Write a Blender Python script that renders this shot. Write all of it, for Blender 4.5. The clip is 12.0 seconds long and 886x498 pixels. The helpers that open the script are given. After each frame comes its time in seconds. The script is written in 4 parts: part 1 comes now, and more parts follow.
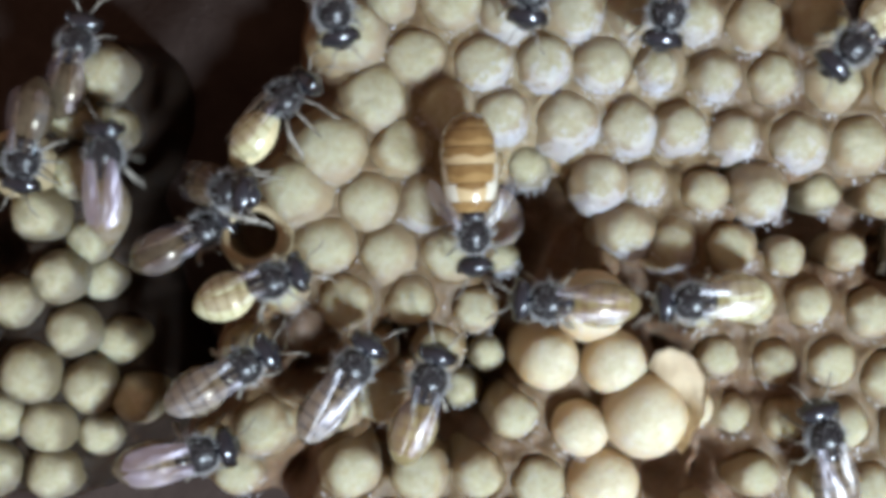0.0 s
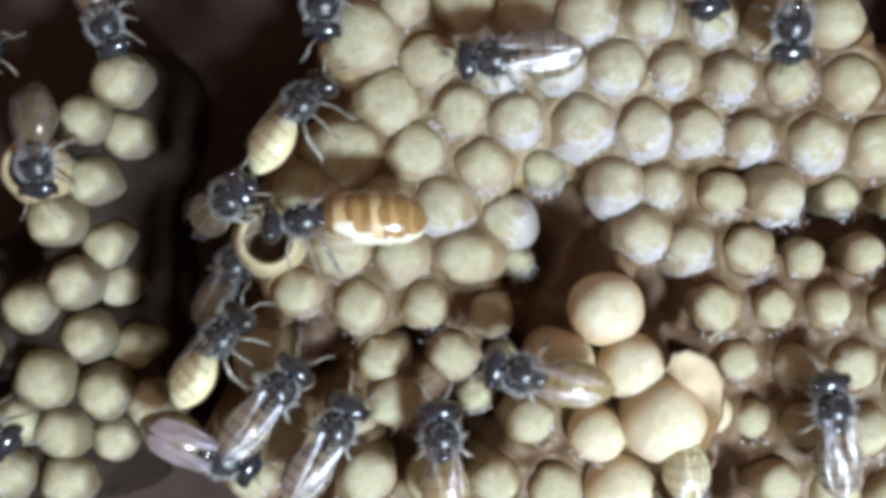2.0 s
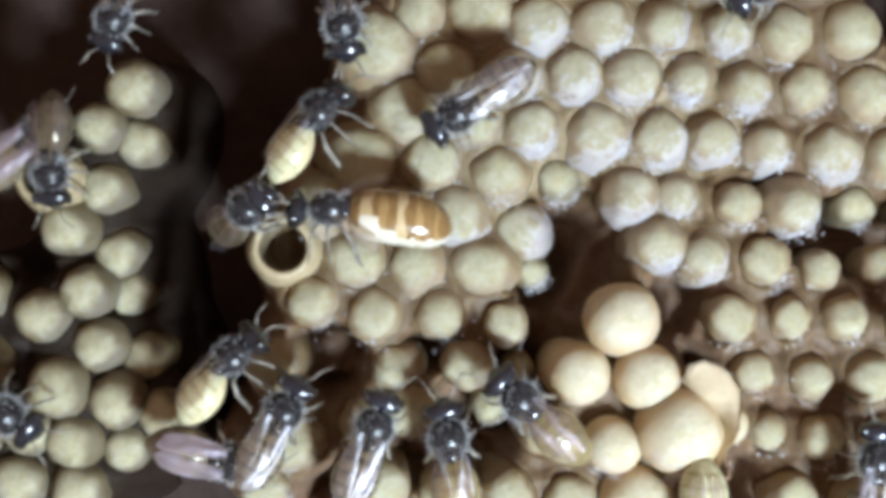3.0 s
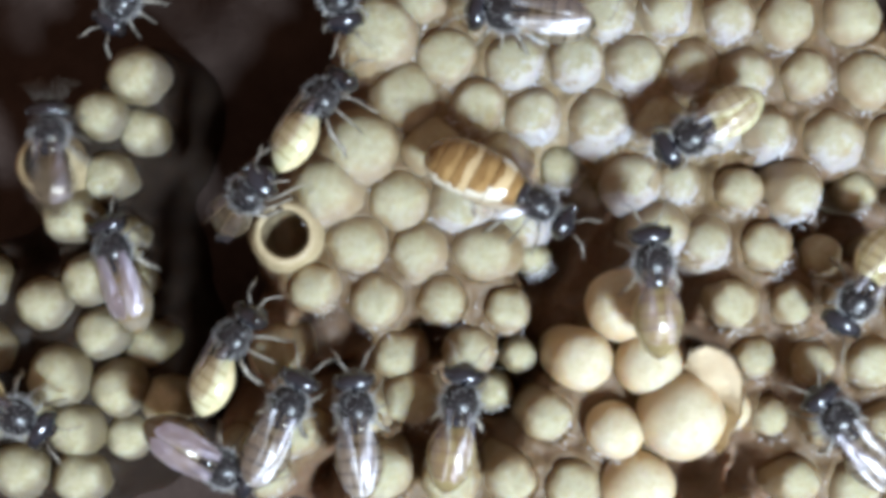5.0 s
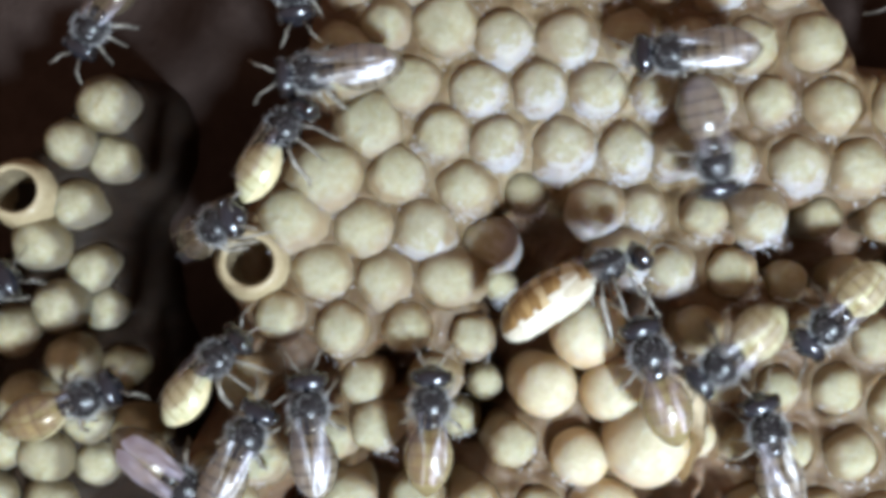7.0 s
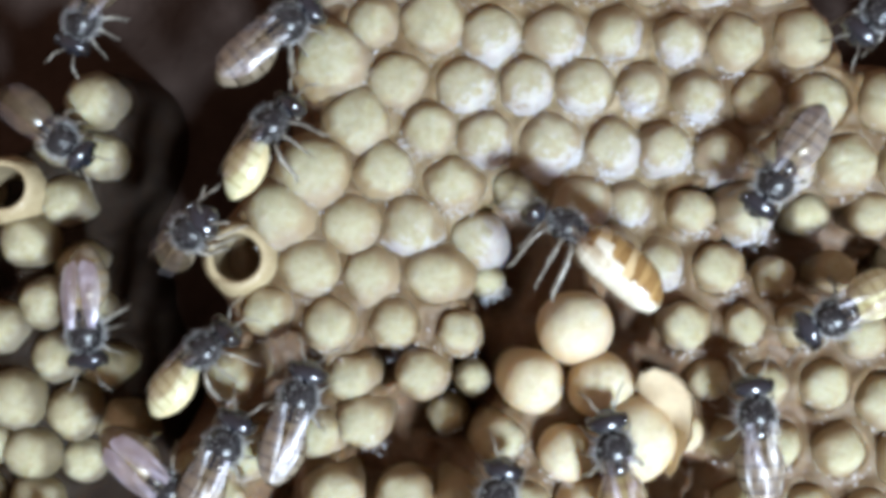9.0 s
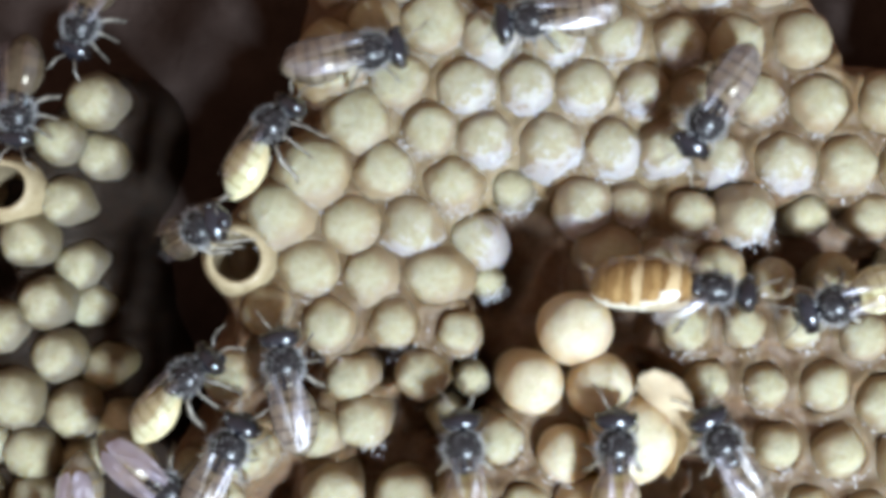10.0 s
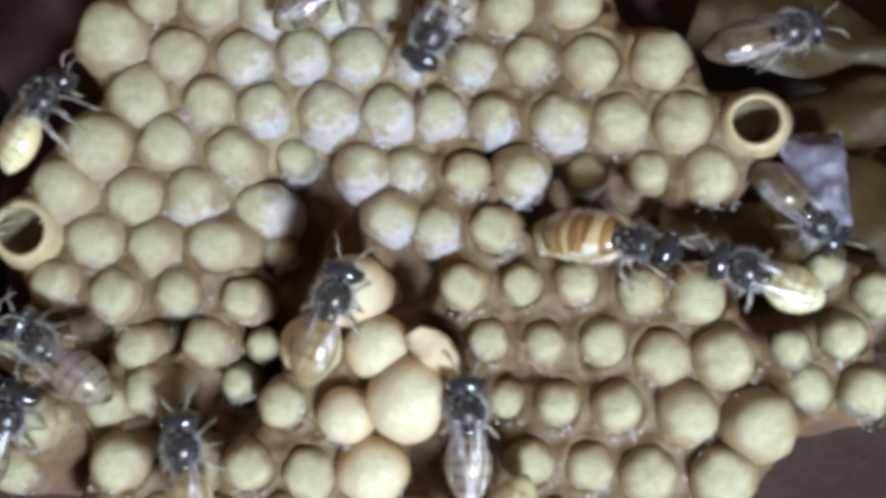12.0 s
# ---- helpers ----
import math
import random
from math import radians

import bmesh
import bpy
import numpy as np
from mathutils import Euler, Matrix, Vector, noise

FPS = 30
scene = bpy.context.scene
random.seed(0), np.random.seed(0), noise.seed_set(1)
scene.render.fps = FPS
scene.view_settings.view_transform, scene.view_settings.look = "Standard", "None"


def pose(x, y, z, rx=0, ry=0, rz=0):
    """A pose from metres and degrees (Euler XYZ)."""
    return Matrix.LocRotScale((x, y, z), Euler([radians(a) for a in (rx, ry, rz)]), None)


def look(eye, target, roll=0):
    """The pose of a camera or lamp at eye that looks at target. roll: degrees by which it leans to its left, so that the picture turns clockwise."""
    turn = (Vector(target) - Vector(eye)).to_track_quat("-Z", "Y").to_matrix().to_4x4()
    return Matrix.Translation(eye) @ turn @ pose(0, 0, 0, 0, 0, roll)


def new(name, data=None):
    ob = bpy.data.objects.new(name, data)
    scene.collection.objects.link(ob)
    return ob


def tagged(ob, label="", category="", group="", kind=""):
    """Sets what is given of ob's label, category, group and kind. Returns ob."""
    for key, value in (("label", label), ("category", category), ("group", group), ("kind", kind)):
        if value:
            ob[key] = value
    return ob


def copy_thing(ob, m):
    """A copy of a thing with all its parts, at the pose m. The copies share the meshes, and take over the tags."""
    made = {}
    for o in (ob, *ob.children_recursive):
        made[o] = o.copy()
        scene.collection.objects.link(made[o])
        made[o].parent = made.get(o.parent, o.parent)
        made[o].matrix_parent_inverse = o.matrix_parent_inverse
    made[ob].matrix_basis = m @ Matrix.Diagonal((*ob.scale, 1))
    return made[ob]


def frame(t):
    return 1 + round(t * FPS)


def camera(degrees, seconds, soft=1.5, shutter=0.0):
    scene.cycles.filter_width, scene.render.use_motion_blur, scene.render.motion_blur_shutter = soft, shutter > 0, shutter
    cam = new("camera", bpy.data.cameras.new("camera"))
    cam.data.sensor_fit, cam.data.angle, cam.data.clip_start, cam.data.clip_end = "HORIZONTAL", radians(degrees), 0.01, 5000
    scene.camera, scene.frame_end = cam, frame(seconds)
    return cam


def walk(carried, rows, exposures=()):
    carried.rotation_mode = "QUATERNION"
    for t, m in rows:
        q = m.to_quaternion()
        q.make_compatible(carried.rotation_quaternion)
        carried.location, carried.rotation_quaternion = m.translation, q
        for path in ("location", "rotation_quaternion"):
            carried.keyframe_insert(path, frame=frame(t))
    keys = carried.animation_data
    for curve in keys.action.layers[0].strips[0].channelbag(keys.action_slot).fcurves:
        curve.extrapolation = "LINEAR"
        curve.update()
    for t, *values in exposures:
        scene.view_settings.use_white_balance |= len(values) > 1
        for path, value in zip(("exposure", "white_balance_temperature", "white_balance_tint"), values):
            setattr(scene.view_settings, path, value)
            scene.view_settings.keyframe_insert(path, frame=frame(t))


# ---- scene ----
# Everything below is laid out in millimetres and built in metres.
MM = 0.001
cam = camera(45, 12.0, soft=5.0, shutter=0.9)


def shot(x, y, z, rx, ry, rz):
    """A camera pose in millimetres and degrees; without turns it looks straight down."""
    return pose(x * MM, y * MM, z * MM, rx, ry, rz)


walk(cam, [
    (0, shot(-0.281, 1.716, 49.448, -2.412, -1.036, 0.160)),
    (0.5, shot(0.414, 1.597, 49.336, -2.270, -0.262, -0.142)),
    (1, shot(0.342, 1.140, 49.194, -1.694, -0.297, 0.090)),
    (1.5, shot(0.350, 0.586, 49.232, -1.082, 0.144, -0.054)),
    (2, shot(0.160, 0.622, 49.221, -0.988, 0.225, -0.112)),
    (2.5, shot(-0.464, 0.148, 49.065, 0.152, 0.294, 0.123)),
    (3, shot(-0.492, 0.054, 49.064, 0.179, 0.279, 0.125)),
    (4.8, shot(-0.759, -0.899, 49.154, 0.414, 0.113, 0.027)),
    (5, shot(-0.757, -0.856, 49.108, 0.481, 0.090, 0.011)),
    (5.5, shot(0.000, -0.000, 49.190, 1.062, 0.098, -0.000)),
    (6, shot(1.029, 0.209, 49.131, 0.633, 0.548, -0.054)),
    (6.5, shot(1.435, 0.328, 49.199, 0.434, 0.776, -0.161)),
    (7, shot(1.508, 0.170, 49.235, 0.746, 0.792, -0.162)),
    (7.2, shot(1.922, 0.230, 49.498, 0.823, 0.734, -0.371)),
    (8.8, shot(2.167, -0.560, 49.301, 1.358, 0.824, -0.197)),
    (9, shot(2.164, -0.646, 49.246, 1.455, 0.859, -0.176)),
    (9.5, shot(2.212, -0.661, 49.230, 1.641, 0.887, -0.068)),
    (10, shot(2.257, -0.779, 49.207, 1.635, 0.951, -0.038)),
    (10.5, shot(2.626, -0.493, 49.250, 1.137, 1.384, -0.156)),
    (10.7, shot(3.098, -0.485, 49.248, 1.170, 1.878, -0.267)),
    (10.8, shot(3.936, -0.088, 49.427, 1.299, 2.008, -0.723)),
    (10.9, shot(5.790, 0.214, 49.397, 1.412, 1.941, -0.903)),
    (11, shot(7.203, 0.074, 49.423, 1.423, 2.017, -0.611)),
    (11.2, shot(9.180, -0.896, 49.292, 2.021, 1.911, -0.703)),
    (11.5, shot(11.243, -1.867, 49.369, 3.081, 2.028, -0.872)),
    (11.6, shot(11.800, -1.950, 49.380, 3.062, 2.120, -0.990)),
    (11.8, shot(13.020, -3.560, 49.410, 3.018, 2.350, -1.320)),
    (12, shot(13.983, -3.852, 49.431, 2.973, 2.577, -1.633)),
], exposures=[(0.0, -0.02), (1.0, 0.02), (2.5, 0.15), (6.2, 0.15), (7.2, 0.10), (8.8, 0.23), (10.6, 0.23), (11.2, 0.28), (12.0, -0.06)])

# ---- light: one small torch beside the lens, and the dim room above the open box, reddened as added fill for wax bounce ----
world = bpy.data.worlds.new("world")
scene.world = world
world.use_nodes = True
world.node_tree.nodes["Background"].inputs[0].default_value = (0.86, 0.55, 0.42, 1)
world.node_tree.nodes["Background"].inputs[1].default_value = 0.34

torch = new("torch", bpy.data.lights.new("torch", "AREA"))
torch.data.shape, torch.data.size = "DISK", 22 * MM
torch.data.energy = 0.385
torch.data.color = (0.730, 0.892, 1.05)
torch.matrix_world = look((46 * MM, -68 * MM, 98 * MM), (6 * MM, 3 * MM, 0))


# ---- materials ----
def shader(name, rough=0.5, metal=0.0, spec=0.5, coat=0.0):
    m = bpy.data.materials.new(name)
    m.use_nodes = True
    b = m.node_tree.nodes["Principled BSDF"]
    b.inputs["Roughness"].default_value = rough
    b.inputs["Metallic"].default_value = metal
    b.inputs["Specular IOR Level"].default_value = spec
    b.inputs["Coat Weight"].default_value = coat
    b.inputs["Coat Roughness"].default_value = 0.12
    return m, m.node_tree.nodes, m.node_tree.links, b


def noise_node(nodes, links, coords, scale, detail=4, rough=0.6, shift=None):
    n = nodes.new("ShaderNodeTexNoise")
    n.noise_dimensions = "4D"
    n.inputs["Scale"].default_value, n.inputs["Detail"].default_value = scale, detail
    n.inputs["Roughness"].default_value = rough
    links.new(coords, n.inputs["Vector"])
    if shift:
        links.new(shift, n.inputs["W"])
    return n


def ramp(nodes, links, fac, stops):
    r = nodes.new("ShaderNodeValToRGB")
    while len(r.color_ramp.elements) < len(stops):
        r.color_ramp.elements.new(0.5)
    for e, (p, c) in zip(r.color_ramp.elements, stops):
        e.position, e.color = p, (*c, 1)
    links.new(fac, r.inputs[0])
    return r


def mixed(nodes, links, fac, a, b, mode="MIX"):
    n = nodes.new("ShaderNodeMix")
    n.data_type, n.blend_type = "RGBA", mode
    for value, socket in ((fac, n.inputs[0]), (a, n.inputs[6]), (b, n.inputs[7])):
        if isinstance(value, bpy.types.NodeSocket):
            links.new(value, socket)
        else:
            socket.default_value = value if isinstance(value, float) else (*value, 1)
    return n.outputs[2]


def bump(nodes, links, b, height, strength, distance):
    n = nodes.new("ShaderNodeBump")
    n.inputs["Strength"].default_value, n.inputs["Distance"].default_value = strength, distance
    links.new(height, n.inputs["Height"])
    links.new(n.outputs[0], b.inputs["Normal"])


def surface(name, dark, light, scale, rough=0.5, spec=0.5, coat=0.0, grain=0.5, depth=0.05, fine=6.0):
    """A material with two scales of colour variation and a fine relief, in world millimetres."""
    m, nodes, links, b = shader(name, rough, 0.0, spec, coat)
    co = nodes.new("ShaderNodeTexCoord").outputs["Object"]
    shift = nodes.new("ShaderNodeObjectInfo").outputs["Random"]
    big = noise_node(nodes, links, co, scale, 3, 0.6, shift)
    small = noise_node(nodes, links, co, scale * fine, 4, 0.7, shift)
    base = ramp(nodes, links, big.outputs[0], [(0.3, dark), (0.7, light)])
    speck = ramp(nodes, links, small.outputs[0], [(0.3, (0.6, 0.6, 0.6)), (0.65, (1, 1, 1))])
    links.new(mixed(nodes, links, grain, base.outputs[0], speck.outputs[0], "MULTIPLY"), b.inputs["Base Color"])
    bump(nodes, links, b, small.outputs[0], 0.6, depth * MM)
    return m


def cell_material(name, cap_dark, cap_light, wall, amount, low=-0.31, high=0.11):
    """Silk cap over a tan wax wall; whitish wax bloom and a painted torch highlight lie over one flank, by the given
    amount.
    """
    m, nodes, links, b = shader(name, 0.36, 0.0, 0.6, 0.0)
    co = nodes.new("ShaderNodeTexCoord").outputs["Object"]
    shift = nodes.new("ShaderNodeObjectInfo").outputs["Random"]
    big = noise_node(nodes, links, co, 1.3, 3, 0.6, shift)
    small = noise_node(nodes, links, co, 5.5, 5, 0.75, shift)
    patch = noise_node(nodes, links, co, 2.4, 4, 0.65, shift)
    sep = nodes.new("ShaderNodeSeparateXYZ")
    links.new(co, sep.inputs[0])

    def sum_of(x, factor, y):
        n = nodes.new("ShaderNodeMath")
        n.operation = "MULTIPLY_ADD"
        links.new(x, n.inputs[0])
        n.inputs[1].default_value = factor
        if isinstance(y, float):
            n.inputs[2].default_value = y
        else:
            links.new(y, n.inputs[2])
        return n.outputs[0]

    def between(x, low, high):
        n = nodes.new("ShaderNodeMapRange")
        n.interpolation_type = "SMOOTHSTEP"
        n.inputs[1].default_value, n.inputs[2].default_value = low, high
        links.new(x, n.inputs[0])
        return n.outputs[0]

    cap = ramp(nodes, links, big.outputs[0], [(0.3, cap_dark), (0.68, cap_light)])
    speck = ramp(nodes, links, small.outputs[0], [(0.34, (0.83, 0.77, 0.65)), (0.6, (1, 1, 1))])
    cap_col = mixed(nodes, links, 0.95, cap.outputs[0], speck.outputs[0], "MULTIPLY")
    zone = between(sum_of(big.outputs[0], 0.3, sep.outputs[2]), low, high)
    body = mixed(nodes, links, zone, wall, cap_col)
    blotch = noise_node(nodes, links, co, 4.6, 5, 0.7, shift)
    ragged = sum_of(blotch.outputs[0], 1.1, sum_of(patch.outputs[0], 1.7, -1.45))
    # Torch-facing flank: its highlight is painted in together with the bloom.
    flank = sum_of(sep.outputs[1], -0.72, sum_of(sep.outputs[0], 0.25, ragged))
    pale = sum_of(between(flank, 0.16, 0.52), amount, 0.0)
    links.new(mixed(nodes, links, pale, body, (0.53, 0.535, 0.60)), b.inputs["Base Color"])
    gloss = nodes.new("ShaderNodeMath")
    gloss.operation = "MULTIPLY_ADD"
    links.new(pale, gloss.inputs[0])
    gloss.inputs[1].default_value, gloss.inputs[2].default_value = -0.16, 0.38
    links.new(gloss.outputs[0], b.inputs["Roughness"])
    b.inputs["Subsurface Weight"].default_value = 0.85
    b.inputs["Subsurface Radius"].default_value = (1.0, 0.75, 0.42)
    b.inputs["Subsurface Scale"].default_value = 0.75 * MM
    bump(nodes, links, b, small.outputs[0], 0.75, 0.2 * MM)
    return m


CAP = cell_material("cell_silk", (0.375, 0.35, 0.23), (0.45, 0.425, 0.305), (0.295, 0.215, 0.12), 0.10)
CAP_BLOOM_GLARE = cell_material("cell_silk_bloom_glare", (0.38, 0.355, 0.24), (0.45, 0.425, 0.32), (0.30, 0.225, 0.135), 0.5)
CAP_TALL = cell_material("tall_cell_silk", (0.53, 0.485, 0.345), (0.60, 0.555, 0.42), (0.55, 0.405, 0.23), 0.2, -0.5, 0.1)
# Dark walls serve olive older cells and colour in shadow on others.
CAP_OLD_SHADED = cell_material("old_shaded_silk", (0.39, 0.365, 0.24), (0.50, 0.475, 0.335), (0.16, 0.125, 0.065), 0.1)
RIM = surface("rim_wax", (0.34, 0.26, 0.145), (0.47, 0.38, 0.235), 3, 0.4, 0.4, 0.1, 0.4, 0.06)


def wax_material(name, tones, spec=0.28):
    """Comb wax that turns from fresh and pale to old, brown and resin-coated by a mesh attribute, which also paints in
    the shade of gaps and pits.
    """
    m, nodes, links, b = shader(name, 0.55, 0.0, spec, 0.0)
    co = nodes.new("ShaderNodeTexCoord").outputs["Object"]
    age_shade = nodes.new("ShaderNodeAttribute")
    age_shade.attribute_name = "age_shade"
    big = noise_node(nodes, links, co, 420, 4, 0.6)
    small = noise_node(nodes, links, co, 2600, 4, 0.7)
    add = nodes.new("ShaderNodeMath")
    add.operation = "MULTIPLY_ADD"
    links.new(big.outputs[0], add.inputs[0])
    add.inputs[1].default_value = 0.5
    links.new(age_shade.outputs["Fac"], add.inputs[2])
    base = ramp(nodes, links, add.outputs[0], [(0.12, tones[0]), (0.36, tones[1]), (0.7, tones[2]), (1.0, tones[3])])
    speck = ramp(nodes, links, small.outputs[0], [(0.3, (0.62, 0.58, 0.52)), (0.65, (1, 1, 1))])
    links.new(mixed(nodes, links, 0.85, base.outputs[0], speck.outputs[0], "MULTIPLY"), b.inputs["Base Color"])
    b.inputs["Subsurface Weight"].default_value = 0.7
    b.inputs["Subsurface Radius"].default_value = (1.0, 0.62, 0.36)
    b.inputs["Subsurface Scale"].default_value = 0.8 * MM
    bump(nodes, links, b, small.outputs[0], 0.6, 0.09 * MM)
    return m


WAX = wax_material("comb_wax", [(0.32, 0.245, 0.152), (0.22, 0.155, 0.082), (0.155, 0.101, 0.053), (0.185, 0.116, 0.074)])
# Near-black copy of the comb wax, with the deep gap's shade in its colour.
WAX_SHADED = wax_material("shaded_comb_wax", [(0.066, 0.047, 0.033), (0.045, 0.031, 0.022), (0.030, 0.021, 0.015), (0.024, 0.016, 0.012)], 0.08)
# Brown wax inside open cells, darker than the rim to colour in shade.
HOLLOW = surface("brown_shaded_lining", (0.17, 0.13, 0.078), (0.26, 0.205, 0.125), 3, 0.5, 0.3, 0.0, 0.5, 0.1)
PROPOLIS = surface("dark_propolis", (0.036, 0.024, 0.020), (0.062, 0.043, 0.036), 160, 0.85, 0.06, 0.0, 0.6, 0.4)
SHEET = surface("amber_wax_sheet", (0.045, 0.027, 0.010), (0.135, 0.082, 0.030), 210, 0.5, 0.4, 0.05, 0.5, 0.2)
CRUMB_GLINT = surface("pale_crumbs_and_glints", (0.50, 0.49, 0.49), (0.66, 0.66, 0.72), 1300, 0.3, 0.6, 0.0, 0.2, 0.05)
LILAC = surface("lilac_resin", (0.16, 0.15, 0.20), (0.50, 0.47, 0.58), 900, 0.35, 0.6, 0.3, 0.6, 0.2)
WOOD = surface("hive_wood", (0.16, 0.09, 0.045), (0.30, 0.19, 0.10), 60, 0.6, 0.3, 0.0, 0.6, 0.3)
BLACK = surface("black_chitin", (0.008, 0.009, 0.013), (0.022, 0.024, 0.032), 900, 0.18, 0.6, 0.5, 0.4, 0.02, 4)
FUZZ = surface("grey_haired_chitin", (0.010, 0.010, 0.012), (0.030, 0.029, 0.031), 1500, 0.24, 0.4, 0.1, 0.5, 0.06, 3)
HAIR = surface("pale_bee_hair", (0.20, 0.20, 0.20), (0.48, 0.475, 0.48), 1500, 0.5, 0.4, 0.0, 0.2, 0.01)
LEG = surface("silver_haired_leg", (0.05, 0.043, 0.036), (0.38, 0.345, 0.29), 1500, 0.3, 0.5, 0.2, 0.4, 0.02)
EYE = surface("dark_eye", (0.006, 0.006, 0.008), (0.02, 0.018, 0.018), 2000, 0.12, 0.7, 0.6, 0.2, 0.01)
AMBER = surface("amber_tergite", (0.18, 0.135, 0.06), (0.33, 0.265, 0.135), 700, 0.26, 0.5, 0.3, 0.4, 0.03)
LEMON = surface("lemon_tergite", (0.44, 0.40, 0.21), (0.64, 0.61, 0.42), 700, 0.26, 0.5, 0.3, 0.4, 0.03)
GOLD = surface("golden_tergite_band", (0.33, 0.28, 0.135), (0.50, 0.45, 0.26), 700, 0.26, 0.5, 0.3, 0.4, 0.03)
AMBER_BAND = surface("amber_tergite_band", (0.14, 0.095, 0.045), (0.26, 0.19, 0.10), 700, 0.26, 0.5, 0.3, 0.4, 0.03)
PALE = surface("pale_belly", (0.52, 0.42, 0.22), (0.72, 0.63, 0.40), 800, 0.28, 0.5, 0.3, 0.3, 0.03)
SMOKE = surface("smoky_tergite", (0.11, 0.085, 0.058), (0.27, 0.225, 0.165), 700, 0.24, 0.5, 0.4, 0.4, 0.03)
UMBER = surface("umber_tergite", (0.035, 0.026, 0.017), (0.12, 0.09, 0.056), 700, 0.22, 0.5, 0.4, 0.4, 0.03)
CREAM = surface("queen_cream_band", (0.42, 0.295, 0.145), (0.56, 0.43, 0.25), 700, 0.24, 0.5, 0.35, 0.25, 0.02)
CREAM_DARK = surface("queen_tan_band", (0.27, 0.155, 0.055), (0.40, 0.26, 0.11), 700, 0.24, 0.5, 0.35, 0.3, 0.02)
TAN = surface("queen_brown_band", (0.17, 0.09, 0.03), (0.29, 0.17, 0.065), 700, 0.24, 0.5, 0.35, 0.3, 0.02)
BELLY = surface("queen_white_flank", (0.53, 0.47, 0.36), (0.65, 0.61, 0.51), 700, 0.26, 0.5, 0.35, 0.2, 0.02)


def wing_material(name, body, tints):
    """A thin clear membrane: mostly see-through, with an uneven pearly gloss."""
    m, nodes, links, b = shader(name, 0.46, 0.0, 1.0, 0.0)
    co = nodes.new("ShaderNodeTexCoord").outputs["Object"]
    long = nodes.new("ShaderNodeMapping")
    long.inputs["Scale"].default_value = (0.35, 1, 1)
    links.new(co, long.inputs["Vector"])
    n = noise_node(nodes, links, long.outputs[0], 1000, 2, 0.5, nodes.new("ShaderNodeObjectInfo").outputs["Random"])
    tint = ramp(nodes, links, n.outputs[0], [(0.35, tints[0]), (0.5, tints[1]), (0.65, tints[2])])
    links.new(tint.outputs[0], b.inputs["Base Color"])
    links.new(tint.outputs[0], b.inputs["Specular Tint"])
    b.inputs["Metallic"].default_value = 0.8
    b.inputs["Thin Film Thickness"].default_value = 420
    b.inputs["Thin Film IOR"].default_value = 1.5
    bump(nodes, links, b, n.outputs[0], 0.9, 0.5 * MM)
    clear = nodes.new("ShaderNodeBsdfTransparent")
    clear.inputs[0].default_value = (0.97, 0.93, 0.86, 1)
    mix = nodes.new("ShaderNodeMixShader")
    mix.inputs[0].default_value = body
    links.new(clear.outputs[0], mix.inputs[1])
    links.new(b.outputs[0], mix.inputs[2])
    links.new(mix.outputs[0], nodes["Material Output"].inputs[0])
    return m


WING = wing_material("clear_wing", 0.09, ((0.8, 0.72, 0.6), (0.82, 0.74, 0.9), (0.7, 0.8, 0.88)))
WING_PEARL = wing_material("pearly_wing", 0.19, ((0.78, 0.75, 0.74), (0.76, 0.77, 0.84), (0.72, 0.70, 0.83)))
WING_VIOLET = wing_material("violet_wing", 0.40, ((0.90, 0.84, 0.92), (0.82, 0.77, 0.96), (0.95, 0.94, 0.97)))
VEIN = surface("wing_vein", (0.16, 0.11, 0.06), (0.28, 0.20, 0.12), 1500, 0.4, 0.5, 0.0, 0.3, 0.01)


# ---- building helpers ----
def finish(name, bm, materials, smooth=True):
    me = bpy.data.meshes.new(name)
    bmesh.ops.recalc_face_normals(bm, faces=bm.faces)
    for f in bm.faces:
        f.smooth = smooth
    bm.to_mesh(me)
    bm.free()
    for m in materials if isinstance(materials, (list, tuple)) else [materials]:
        me.materials.append(m)
    return me


def part(name, bm, material, parent, label="", at=(0, 0, 0)):
    ob = new(name, finish(name, bm, material))
    ob.parent = parent
    ob.location = [v * MM for v in at]
    return tagged(ob, label)


def thing(name, x, y, z, label, category, group="", kind=""):
    ob = new(name)
    ob.empty_display_size = MM
    ob.location = (x * MM, y * MM, z * MM)
    return tagged(ob, label, category, group, kind)


def blob(bm, centre, radii, segments=18, rings=12, turn=0.0):
    m = Matrix.Translation([c * MM for c in centre]) @ Matrix.Rotation(radians(turn), 4, "Z") @ Matrix.Diagonal((*[r * MM for r in radii], 1))
    return bmesh.ops.create_uvsphere(bm, u_segments=segments, v_segments=rings, radius=1, matrix=m)["verts"]


def tube(bm, points, radii, sides=7):
    rings = []
    pts = [Vector(p) for p in points]
    for n, p in enumerate(pts):
        ahead = (pts[min(n + 1, len(pts) - 1)] - pts[max(n - 1, 0)]).normalized()
        side = ahead.cross(Vector((0.13, 0.31, 0.94))).normalized()
        up = side.cross(ahead)
        rings.append([bm.verts.new((p + radii[n] * (math.cos(a) * side + math.sin(a) * up)) * MM)
                      for a in [k * math.tau / sides for k in range(sides)]])
    for a, b in zip(rings, rings[1:]):
        for k in range(sides):
            bm.faces.new((a[k], a[(k + 1) % sides], b[(k + 1) % sides], b[k]))
    bm.faces.new(rings[0][::-1])
    bm.faces.new(rings[-1])


